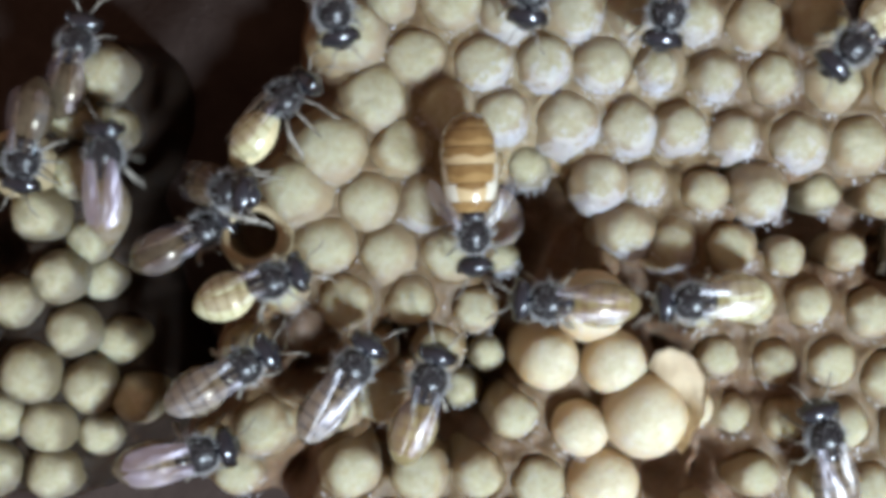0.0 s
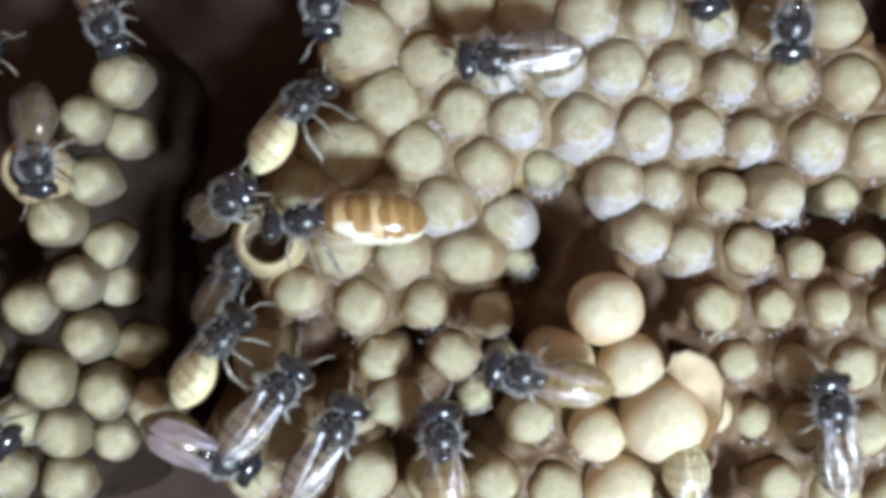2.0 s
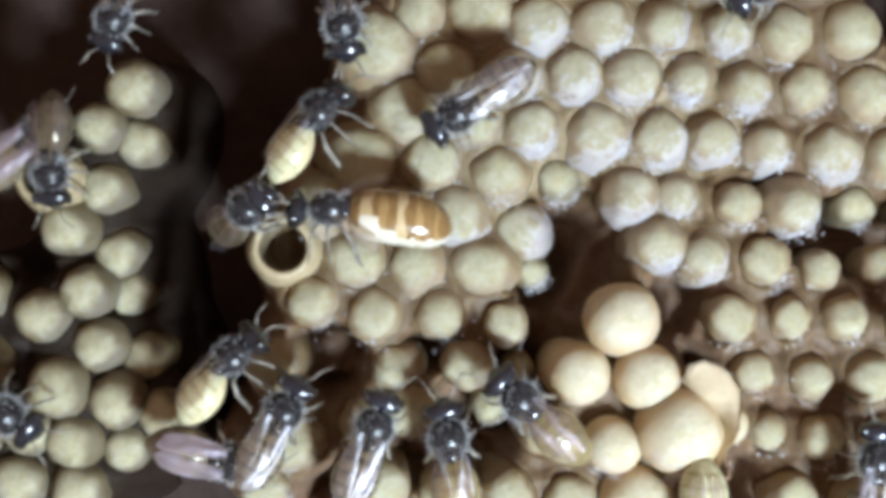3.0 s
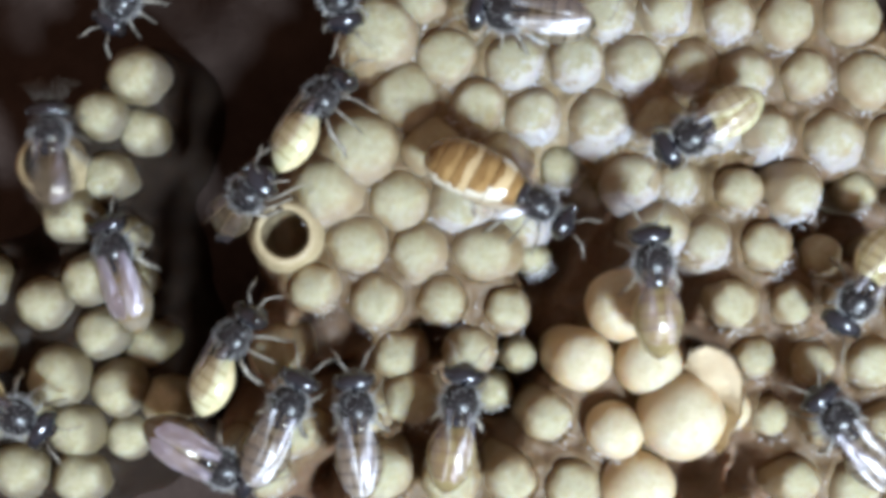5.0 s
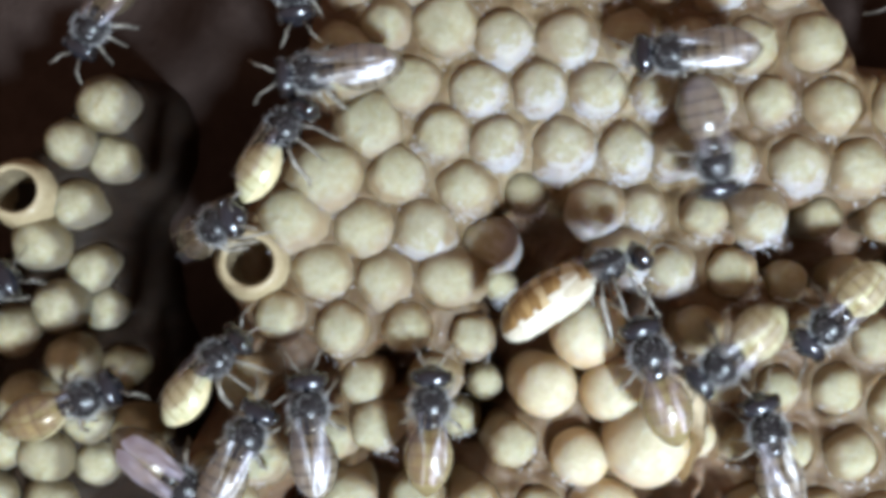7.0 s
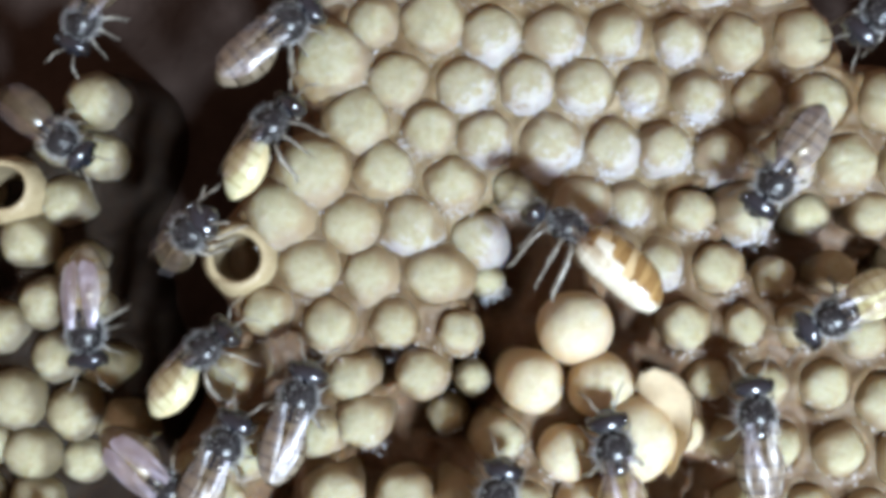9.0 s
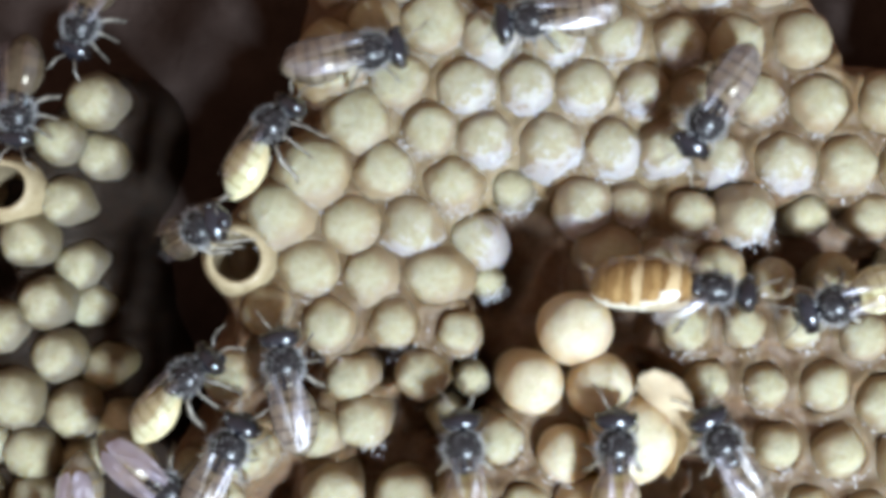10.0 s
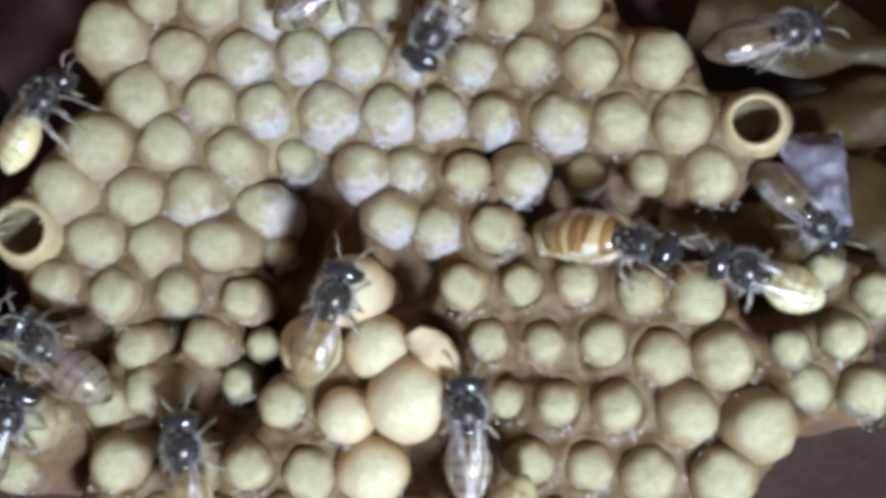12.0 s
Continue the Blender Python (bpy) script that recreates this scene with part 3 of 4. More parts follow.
# ---- the box and what lies under the combs ----
def slab(name, x0, x1, y0, y1, z0, z1, material, label, category):
    bm = bmesh.new()
    bmesh.ops.create_cube(bm, size=1, matrix=Matrix.Translation(Vector(((x0 + x1) / 2, (y0 + y1) / 2, (z0 + z1) / 2)) * MM)
                          @ Matrix.Diagonal(((x1 - x0) * MM, (y1 - y0) * MM, (z1 - z0) * MM, 1)))
    bmesh.ops.bevel(bm, geom=bm.edges[:], offset=0.8 * MM, segments=2, affect="EDGES")
    ob = new(name, finish(name, bm, material, False))
    return tagged(ob, label, category, kind="structure")


slab("floor", -80, 90, -80, 80, -24, -18, WOOD, "brown wooden floor of the hive box", "floor")
slab("wall_north", -80, 90, 80, 90, -24, 14, WOOD, "brown wooden wall of the hive box", "wall")
slab("wall_south", -80, 90, -90, -80, -24, 14, WOOD, "brown wooden wall of the hive box", "wall")
slab("wall_west", -90, -80, -90, 90, -24, 14, WOOD, "brown wooden wall of the hive box", "wall")
slab("wall_east", 90, 100, -90, 90, -24, 14, WOOD, "brown wooden wall of the hive box", "wall")


def propolis_bed():
    bm = bmesh.new()
    n, m = 110, 100
    grid = [[bm.verts.new(Vector((-79.5 + 169 * i / n, -79.5 + 159 * j / m,
                                  -10.5 + 1.2 * noise.fractal((i * 0.19, j * 0.19, 5.0), 1.0, 2.0, 4))) * MM) for j in range(m + 1)] for i in range(n + 1)]
    for a, b in zip(grid, grid[1:]):
        for j in range(m):
            bm.faces.new((a[j], b[j], b[j + 1], a[j + 1]))
    return tagged(new("ground", finish("ground", bm, PROPOLIS)), "dark brown lumpy propolis under the combs", "propolis", kind="structure")


propolis_bed()


def wax_sheet(x, y, z, length, width, heading, sag, seed, label):
    """A wavy torn sheet of wax, standing free of the comb."""
    ob = thing("wax_sheet", x, y, z, label, "wax sheet", "wax sheets round the comb")
    bm = bmesh.new()
    n, m = 26, 10
    ca, sa = math.cos(radians(heading)), math.sin(radians(heading))
    grid = []
    for i in range(n + 1):
        u = i / n - 0.5
        col = []
        for j in range(m + 1):
            v = j / m - 0.5
            w = width * (1 + 0.35 * noise.noise((u * 4, seed, 0)))
            px, py = u * length, v * w + 0.7 * noise.noise((u * 3, 4.0 + seed, v))
            pz = -sag * (2 * v) ** 2 + 0.8 * noise.noise((u * 5, v * 3, seed)) - 0.6 * sag * u * u
            col.append(bm.verts.new(Vector((ca * px - sa * py, sa * px + ca * py, pz)) * MM))
        grid.append(col)
    for a, b in zip(grid, grid[1:]):
        for j in range(m):
            bm.faces.new((a[j], b[j], b[j + 1], a[j + 1]))
    bmesh.ops.solidify(bm, geom=bm.faces[:], thickness=0.35 * MM)
    part("sheet", bm, SHEET, ob)
    return ob


wax_sheet(31.62, 4.66, -3.2, 11, 3.4, 12, 1.0, 1, "amber brown wax sheet beside the open cell")
wax_sheet(31.70, 9.03, -4.5, 14, 4.5, -20, 1.4, 2, "dark amber wax sheet curling at the comb edge")
wax_sheet(26.51, -0.91, -2.2, 9, 2.8, -6, 0.5, 3, "brown wax ledge beyond the cells")
wax_sheet(32.62, -1.51, -4.6, 11, 9, -30, 0.8, 4, "broad brown wax sheet under the comb edge")


def resin_lump(x, y, z):
    ob = thing("resin_lump", x, y, z - 1.5, "lilac-grey knobbly resin patch at the comb edge", "resin")
    bm = bmesh.new()
    n, m = 22, 14
    grid = []
    for i in range(n + 1):
        col = []
        for j in range(m + 1):
            u, v = 2 * i / n - 1, 2 * j / m - 1
            px, py = 1.3 * v * (1.0 + 0.2 * u) - 0.35 * u, 2.4 * u
            rim = max(abs(u), abs(v))
            pz = 1.5 - 1.6 * rim ** 4 + 0.5 * noise.noise((px * 1.7, py * 1.7, 6.0))
            col.append(bm.verts.new(Vector((px, py, pz)) * MM))
        grid.append(col)
    for a, b in zip(grid, grid[1:]):
        for j in range(m):
            bm.faces.new((a[j], b[j], b[j + 1], a[j + 1]))
    bmesh.ops.solidify(bm, geom=bm.faces[:], thickness=0.3 * MM)
    part("crust", bm, LILAC, ob)


resin_lump(29.54, 1.35, 0.2)


# ---- bees ----
def tergite(bm, s0, s1, x0, x1, half, tall, belly, back, rear, sides=20, droop=0.0, blunt=False):
    """One ring of an abdomen from s0 to s1 along its length; the rear lip stands proud. Faces: 0 top, 1 rear band, 2 flank and belly."""
    def girth(s):
        if blunt:
            return max(0.03, max(0.0, 1 - abs(2 * s - 0.98) ** 3.2) ** 0.5) if s > 0.03 else 0.3
        return max(0.02, (math.sin(math.pi * min(1, 0.12 + 0.5 * s / 0.55)) if s < 0.46 else math.cos((s - 0.46) / 0.54 * math.pi / 2) ** 0.62))
    rings = []
    steps = 20 if blunt else 9
    for k in range(steps + 1):
        u = k / steps
        s = s0 + (s1 - s0) * u
        lip = 1.0 + (0.035 if blunt else 0.006) * (u - 0.5) - (0.04 if k == steps and blunt else 0)
        ring = []
        for a in range(sides):
            c, d = math.cos(a * math.tau / sides), math.sin(a * math.tau / sides)
            g = girth(s) * lip
            ring.append(bm.verts.new(Vector((x0 + (x1 - x0) * s, half * g * c, tall * g * d * (1.0 if d > 0 else 0.85) - droop * s * s)) * MM))
        rings.append(ring)
    for k, (a, b) in enumerate(zip(rings, rings[1:])):
        for j in range(sides):
            f = bm.faces.new((a[j], b[j], b[(j + 1) % sides], a[(j + 1) % sides]))
            d = math.sin((j + 0.5) * math.tau / sides)
            turn = (j + 0.5) * math.tau / sides
            wave = 0.12 * math.sin(7 * (s0 + (s1 - s0) * k / steps) + 2 * s0)
            edge = 1 - rear / 9 - (0.16 if d > 0.75 else 0) + (0.1 if d < 0.45 else 0)
            if blunt:
                edge = 1 - rear / 9 - 0.12 * d + 0.09 * math.sin(5 * turn + 23 * s0)
            f.material_index = 2 if d < belly + wave else int((k + 0.5) / steps > edge)
    if s0 == 0:
        bm.faces.new(rings[0])
    if s1 >= 0.999:
        bm.faces.new(rings[-1][::-1])


def wing(bm, length, width, side, splay):
    n, m = 12, 5
    grid = []
    for i in range(n + 1):
        u = i / n
        w = width * (0.28 + 0.72 * math.sin(math.pi * min(1.0, 0.06 + 0.72 * u)) ** 0.9) * (1 if u < 0.86 else math.sqrt(max(0.03, 1 - ((u - 0.86) / 0.145) ** 2)))
        col = []
        for j in range(m + 1):
            v = j / m
            x, y = -u * length, side * (v * w - 0.25 * w)
            z = 0.10 * math.sin(3 * u + 2 * v) - 0.25 * (v - 0.3) ** 2 + 0.05 * noise.noise((u * 5, v * 4, side))
            a = radians(splay) * side
            col.append(bm.verts.new(Vector((x * math.cos(a) + y * math.sin(a), -x * math.sin(a) + y * math.cos(a), z)) * MM))
        grid.append(col)
    for a, b in zip(grid, grid[1:]):
        for j in range(m):
            bm.faces.new((a[j], b[j], b[j + 1], a[j + 1]))
    bmesh.ops.solidify(bm, geom=bm.faces[:], thickness=0.015 * MM)


def bee_shape(name, label, group, size, tergites, wing_spec, queen=False, membrane=WING):
    """A bee heading along +x, its origin at the middle of its length."""
    bee = thing(name, 0, 0, -40, label, "queen bee" if queen else "bee", group)
    k = size
    head_x, thorax_x = (3.15, 1.75) if queen else (2.2 * k, 0.95 * k)
    wide = 0.8 if queen else 0.98 * k
    bm = bmesh.new()
    blob(bm, (0, 0, 0), (0.52 * k, wide, 0.66 * k))
    blob(bm, (0.3 * k, 0, -0.28 * k), (0.32 * k, 0.5 * k, 0.4 * k), 14, 8)
    head = part("head", bm, BLACK, bee, "glossy black head", (head_x, 0, -0.08))
    for side in (1, -1):
        bm = bmesh.new()
        blob(bm, (0, 0, 0), (0.34 * k, 0.2 * k, 0.48 * k), 14, 9, 12 * side)
        eye = part("eye", bm, EYE, head, "", (0.06 * k, side * wide * 0.82, 0.06))
        bm = bmesh.new()
        tube(bm, [(0, 0, 0), (0.5 * k, 0.35 * side * k, 0.25), (0.75 * k, 0.42 * side * k, 0.22), (1.0 * k, 0.62 * side * k, 0.0),
                  (1.2 * k, 0.85 * side * k, -0.2)], [0.045, 0.04, 0.045, 0.045, 0.035])
        part("antenna", bm, LEG, head, "", (0.42 * k, 0.22 * side * k, 0.1))
    bm = bmesh.new()
    blob(bm, (0, 0, 0.05), (0.9 * k, 0.88 * wide, 0.8 * k), 22, 14)
    blob(bm, (0.45 * k, 0, 0.12), (0.45 * k, 0.78 * wide, 0.6 * k), 18, 10)
    part("thorax", bm, FUZZ, bee, "black thorax with grey hair", (thorax_x, 0, 0.12))
    bm = bmesh.new()
    pick = random.Random(len(name) + int(100 * k))
    for _ in range(400):
        a, c = pick.uniform(0, math.tau), pick.uniform(-0.2, 0.35) if pick.random() < 0.9 else pick.uniform(0.6, 1)
        q = math.sqrt(1 - c * c)
        out = Vector((q * math.cos(a), q * math.sin(a), c))
        root = Vector((0.88 * k * out.x, 0.86 * wide * out.y, 0.78 * k * out.z))
        tip = root + (out + Vector((pick.uniform(-0.5, 0.3), pick.uniform(-0.3, 0.3), 0))) * pick.uniform(0.14, 0.34)
        tube(bm, [root, tip], [0.018, 0.005], 3)
    part("hair", bm, HAIR, bee, "pale grey hair", (thorax_x, 0, 0.17))
    bm = bmesh.new()
    blob(bm, (0, 0, 0), (0.36 * k, 0.58 * k, 0.3 * k), 16, 9)
    part("scutellum", bm, BLACK, bee, "", (thorax_x - 0.78 * k, 0, 0.5 * k))
    tergites(bee, k)
    length, width, splay, lift = wing_spec
    for side in (1, -1):
        bm = bmesh.new()
        wing(bm, length * k, width * k, side, splay)
        w = part("wing", bm, membrane, bee, "clear iridescent wing", (thorax_x - 0.25 * k, 0.42 * side * k, lift * k))
        bm = bmesh.new()
        a = radians(splay) * side
        line = [(-u * length * k * math.cos(a) - 0.25 * width * k * side * math.sin(a) * (1 - u), u * length * k * math.sin(a) - 0.25 * width * k * side * math.cos(a) * (1 - u) * 1.2,
                 0.03 + 0.10 * math.sin(3 * u)) for u in (0.0, 0.25, 0.5, 0.75, 0.9)]
        tube(bm, line, [0.02, 0.015, 0.011, 0.008, 0.005], 5)
        part("vein", bm, VEIN, w)
    for n, (dx, out, back) in enumerate(((0.5, 0.62, 0.6), (0.0, 0.75, -0.15), (-0.5, 0.75, -0.95))):
        for side in (1, -1):
            bm = bmesh.new()
            low = 2.35 if queen else 1.7
            pts = [(0, 0, 0), (0.25 * back * k, 0.55 * side * out * k, 0.2), (0.6 * back * k, 0.85 * side * out * k, -0.2 * low),
                   (0.85 * back * k, 1.0 * side * out * k, -0.85 * low), (1.1 * back * k, 1.15 * side * out * k, -low)]
            fat = 2.3 if n == 2 else 1.2
            tube(bm, pts, [0.085, 0.085, 0.055 * fat, 0.05 * fat, 0.025])
            part("leg", bm, LEG, bee, "", (thorax_x + dx * k, 0.55 * side * k, -0.25))
    return bee


def worker_abdomen(top, band, flank, belly, tail=3.45):
    def build(bee, k):
        cuts = (0.0, 0.24, 0.42, 0.6, 0.78, 1.0)
        for s0, s1 in zip(cuts, cuts[1:]):
            bm = bmesh.new()
            tergite(bm, s0, s1, 0.1 * k, -tail * k, 1.14 * k, 0.98 * k, belly, 0, 2, droop=0.35)
            part("tergite", bm, [top, band, flank], bee)
    return build


def queen_abdomen(bee, k):
    cuts = (0.0, 0.15, 0.32, 0.49, 0.66, 0.83, 1.0)
    tops = (CREAM_DARK, CREAM, CREAM_DARK, CREAM, CREAM_DARK, CREAM_DARK)
    bands = (TAN, TAN, TAN, TAN, TAN, TAN)
    rear = (4, 2, 4, 4, 5, 6)
    belly = (0.3, 0.74, 0.58, 0.45, 0.3, 0.12)
    for n, (s0, s1) in enumerate(zip(cuts, cuts[1:])):
        bm = bmesh.new()
        tergite(bm, s0, s1, 1.05, -3.65, 1.24, 1.16, belly[n], 0, rear[n], 44, 0.75, True)
        part("tergite", bm, [tops[n], bands[n], BELLY], bee, "cream and brown banded plate")


WORKERS = "worker bees on the brood comb"
queen = bee_shape("queen_bee", "queen bee with a cream and brown banded abdomen", "", 0.95, queen_abdomen, (2.7, 0.75, 32, 0.55), True, WING_PEARL)
MODELS = {
    "amber": bee_shape("worker_bee", "worker bee with amber abdomen and clear wings", WORKERS, 0.95, worker_abdomen(AMBER, AMBER_BAND, PALE, 0.3), (3.4, 0.78, -3, 0.86)),
    "lilac": bee_shape("worker_bee", "worker bee with amber abdomen and lilac-sheened wings", WORKERS, 0.95, worker_abdomen(LEMON, GOLD, PALE, 0.2, 3.05), (3.0, 0.75, -4, 0.86), False, WING_PEARL),
    "pale": bee_shape("worker_bee", "black worker bee with pale iridescent folded wings", WORKERS, 0.95, worker_abdomen(SMOKE, UMBER, AMBER, -0.1), (3.7, 0.86, -5, 0.92), False, WING_PEARL),
    "violet": bee_shape("worker_bee", "worker bee with violet iridescent wings", WORKERS, 0.95, worker_abdomen(SMOKE, AMBER_BAND, PALE, 0.0), (3.3, 0.9, -4, 0.9), False, WING_VIOLET),
    "dark": bee_shape("worker_bee", "glossy black worker bee with grey-haired thorax", WORKERS, 0.9, worker_abdomen(UMBER, UMBER, SMOKE, -0.1), (3.4, 0.76, 2, 0.84), False, WING),
}
used = set()


def worker(model, label):
    """The model itself the first time, then copies of it."""
    if model not in used:
        used.add(model)
        bee = MODELS[model]
    else:
        bee = copy_thing(MODELS[model], Matrix.Identity(4))
    return tagged(bee, label)


bee_a = worker("lilac", "worker bee with pale yellow abdomen clinging to the comb edge")
bee_b = worker("dark", "glossy black worker bee beside the open cell")
bee_c = worker("dark", "black worker bee low in the dark gap")
bee_d = worker("lilac", "worker bee with yellow abdomen and shiny wings")
bee_e = worker("pale", "black worker bee with bright folded wings")
bee_f = worker("pale", "worker bee with brown abdomen and pinkish wings")
bee_g = worker("amber", "worker bee with amber abdomen, head raised")
bee_h = worker("amber", "worker bee climbing over the tall cells")
bee_j = worker("lilac", "pale amber worker bee with lilac wings by the tall cells")
bee_k = worker("pale", "worker bee with long clear wings on the comb")
bee_l = worker("pale", "black worker bee with shiny wings crossing the cells")
bee_m = worker("lilac", "plump amber worker bee with lilac wing sheen")
bee_p = worker("pale", "black worker bee with shiny wings hurrying across the cells")
bee_x = worker("pale", "black worker bee with pink-tinged wings")
bee_s = worker("lilac", "pale amber worker bee beside a dark hollow")
bee_z = worker("pale", "black worker bee at the edge of the comb")
bee_o = worker("dark", "glossy black worker bee on the comb rim")
bee_la = worker("dark", "black worker bee beside an open cell on the lower comb")
bee_lb = worker("violet", "worker bee with violet wings on the lower comb")
bee_lc = worker("dark", "dark worker bee deep in the gap")
bee_lf = worker("amber", "worker bee with amber abdomen on the lower comb")
bee_bb = worker("violet", "worker bee with violet iridescent wings over the gap")
bee_rr = worker("dark", "glossy black worker bee beside lilac resin")
bee_rs = worker("dark", "dark worker bee on the amber wax sheet")


def crawl(bee, rows):
    """Keys a bee along rows of seconds, x, y, z in millimetres, roll, pitch and heading in degrees, and steps its legs as it goes."""
    walk(bee, [(t, pose(x * MM, y * MM, z * MM, roll, pitch, heading)) for t, x, y, z, roll, pitch, heading in rows])
    times = np.array([r[0] for r in rows])
    path = np.array([r[1:3] for r in rows])
    pace = np.hypot(*np.diff(path, axis=0).T) / np.maximum(np.diff(times), 0.05)
    if pace.max() < 1.2:
        return
    legs = [o for o in bee.children if o.name.startswith("leg")]
    for n, leg in enumerate(legs):
        keys = []
        for step in range(49):
            t = step * 0.25
            speed = pace[min(len(pace) - 1, max(0, int(np.searchsorted(times, t, "right")) - 1))]
            swing = min(20.0, 5.0 * speed) * math.sin(step * 2.2 + math.pi * ((n + n // 2) % 2))
            x, y, z = leg.location
            keys.append((t, Matrix.Translation((x, y, z)) @ Matrix.Rotation(radians(swing), 4, "Z")))
        walk(leg, keys)


def motions():
    crawl(queen, [
        (0, 1.79, 2.18, 2.70, 0, 0, -86.8), (0.5, 1.46, 1.30, 2.70, 0, 0, -119.2), (0.8, 0.35, 0.31, 2.70, 10, 0, -140.5),
        (1, -0.66, -0.29, 2.70, 25, 0, -166.3), (1.5, -0.84, 0.57, 2.70, 32, 0, -182.4), (2, -4.33, 1.15, 2.70, 28, 0, -175.2),
        (2.5, -4.92, 0.78, 2.70, 32, 0, -172.1), (3, -3.90, 1.71, 2.70, 30, 0, -183.9), (3.2, -3.65, 1.69, 2.70, 30, 0, -193.3),
        (4, -0.90, 1.54, 2.70, 0, 0, -254.0), (4.4, 0.29, 2.09, 2.70, -10, 0, -317.3), (4.8, 1.47, 2.63, 2.70, -20, 0, -380.7),
        (5, 1.67, 2.29, 2.70, -18, 0, -389.5), (5.5, 2.43, 1.89, 2.70, -22, 0, -387.6), (6, 3.46, 1.81, 2.70, -15, 0, -397.9),
        (6.3, 4.09, 1.59, 2.70, -25, 0, -393.9), (6.5, 5.47, -0.30, 2.70, -50, 0, -357.5), (7, 6.46, -0.82, 2.70, -70, 0, -335.5),
        (7.2, 6.20, -1.03, 2.70, -65, 0, -342.2), (7.6, 7.51, -0.81, 2.50, -30, 0, -304.1), (8.2, 7.82, -0.30, 2.50, 30, 0, -252.0),
        (8.8, 8.41, 0.56, 2.70, 70, 0, -209.1), (9, 8.19, 0.49, 2.70, 60, 0, -211.8), (9.15, 9.07, 0.35, 2.70, 20, 0, -262.3),
        (9.23, 8.88, 0.37, 2.70, 0, 0, -322.1), (9.3, 8.70, 0.39, 2.70, -20, 0, -382.0), (9.5, 9.00, -0.97, 2.70, -40, 0, -409.4),
        (10, 11.38, -1.03, 2.70, -20, -10, -366.6), (10.5, 14.30, -0.00, 2.60, -12, -26, -354.9), (10.8, 15.52, 0.92, 2.60, -10, -22, -343.3),
        (11, 15.78, 0.62, 2.60, -12, -20, -347.4), (11.2, 15.08, -0.15, 2.70, -12, -20, -370.3), (11.5, 16.60, -0.56, 2.40, -15, -32, -388.7),
        (12, 19.05, -1.06, 2.10, -10, -38, -375.5)])
    crawl(bee_a, [
        (0, -6.95, 5.60, 1.85, -42, 0, 46.1), (5, -6.63, 5.44, 1.85, -42, 0, 52.4), (9, -6.61, 5.33, 1.85, -42, 0, 54.8),
        (10.5, -6.59, 5.28, 1.85, -42, 0, 54.4), (12, -6.59, 5.28, 1.85, -42, 0, 54.4)])
    crawl(bee_b, [
        (0, -9.32, 2.41, 1.65, 0, -48, -13.9), (0.5, -8.76, 2.59, 1.65, 0, -48, -17.8), (1, -8.91, 2.13, 1.65, 0, -48, 6.8),
        (1.5, -8.67, 2.23, 1.65, 0, -48, 15.4), (2, -9.87, 1.79, 1.65, 0, -48, 29.3), (2.5, -9.78, 1.66, 1.65, 0, -48, 37.4),
        (3, -9.73, 1.71, 1.65, 0, -48, 30.4), (5, -9.78, 1.64, 1.65, 0, -48, 38.3), (5.5, -9.48, 1.98, 1.65, 0, -48, 35.4),
        (6, -9.71, 1.71, 1.65, 0, -48, 17.6), (6.5, -9.64, 1.75, 1.65, 0, -48, 10.1), (7, -9.59, 1.67, 1.65, 0, -48, 20.3),
        (9, -10.08, 1.07, 1.65, 0, -48, 33.9), (9.5, -9.99, 1.19, 1.65, 0, -48, 16.6), (10, -9.68, 1.37, 1.65, 0, -48, 15.8),
        (10.5, -9.55, 1.08, 1.65, 0, -48, -1.8), (11, -10.04, 0.65, 1.65, 0, -48, 32.5), (12, -10.04, 0.65, 1.65, 0, -48, 32.5)])
    crawl(bee_c, [
        (0, -11.21, 0.08, -0.35, 0, 0, 25.5), (0.5, -10.95, -0.58, -0.35, 0, 0, 39.8), (1, -10.59, -0.29, -0.35, 0, 0, 11.2),
        (1.5, -10.33, -0.42, -0.35, 0, 0, 13.8), (2, -10.69, -1.83, -3.50, 0, 0, 63.2), (2.5, -8.20, -2.40, -8.80, 0, 0, 69.1),
        (6.5, -8.20, -2.40, -8.80, 0, 0, 80.4), (10.5, -8.20, -2.40, -8.80, 0, 0, 76.0), (12, -8.20, -2.40, -8.80, 0, 0, 76.0)])
    crawl(bee_d, [
        (0, -7.88, -2.01, 1.85, -15, 0, 18.9), (0.5, -7.43, -2.13, 1.85, -15, 0, 21.5), (1, -8.90, -3.44, 1.85, -15, 0, 28.8),
        (1.5, -9.22, -3.73, 1.85, -38, 0, 34.6), (2, -10.37, -4.86, 1.85, -38, 0, 51.3), (2.5, -10.66, -5.22, 1.85, -38, 0, 50.3),
        (3, -10.55, -5.29, 1.85, -38, 0, 46.9), (3.2, -10.44, -5.24, 1.85, -38, 0, 51.8), (5, -10.41, -5.24, 1.85, -38, 0, 60.0),
        (5.5, -10.36, -4.47, 1.85, -38, 0, 53.2), (6, -9.97, -4.65, 1.85, -38, 0, 49.7), (6.5, -9.48, -4.46, 1.85, -38, 0, 48.7),
        (7, -9.73, -4.74, 1.85, -38, 0, 46.5), (9, -9.69, -4.58, 1.85, -38, 0, 45.7), (9.5, -9.71, -4.71, 1.85, -38, 0, 46.7),
        (10, -10.40, -5.78, 1.85, -38, 0, 45.0), (10.5, -10.33, -5.40, 1.85, -38, 0, 37.2), (12, -10.33, -5.40, 1.85, -38, 0, 37.2)])
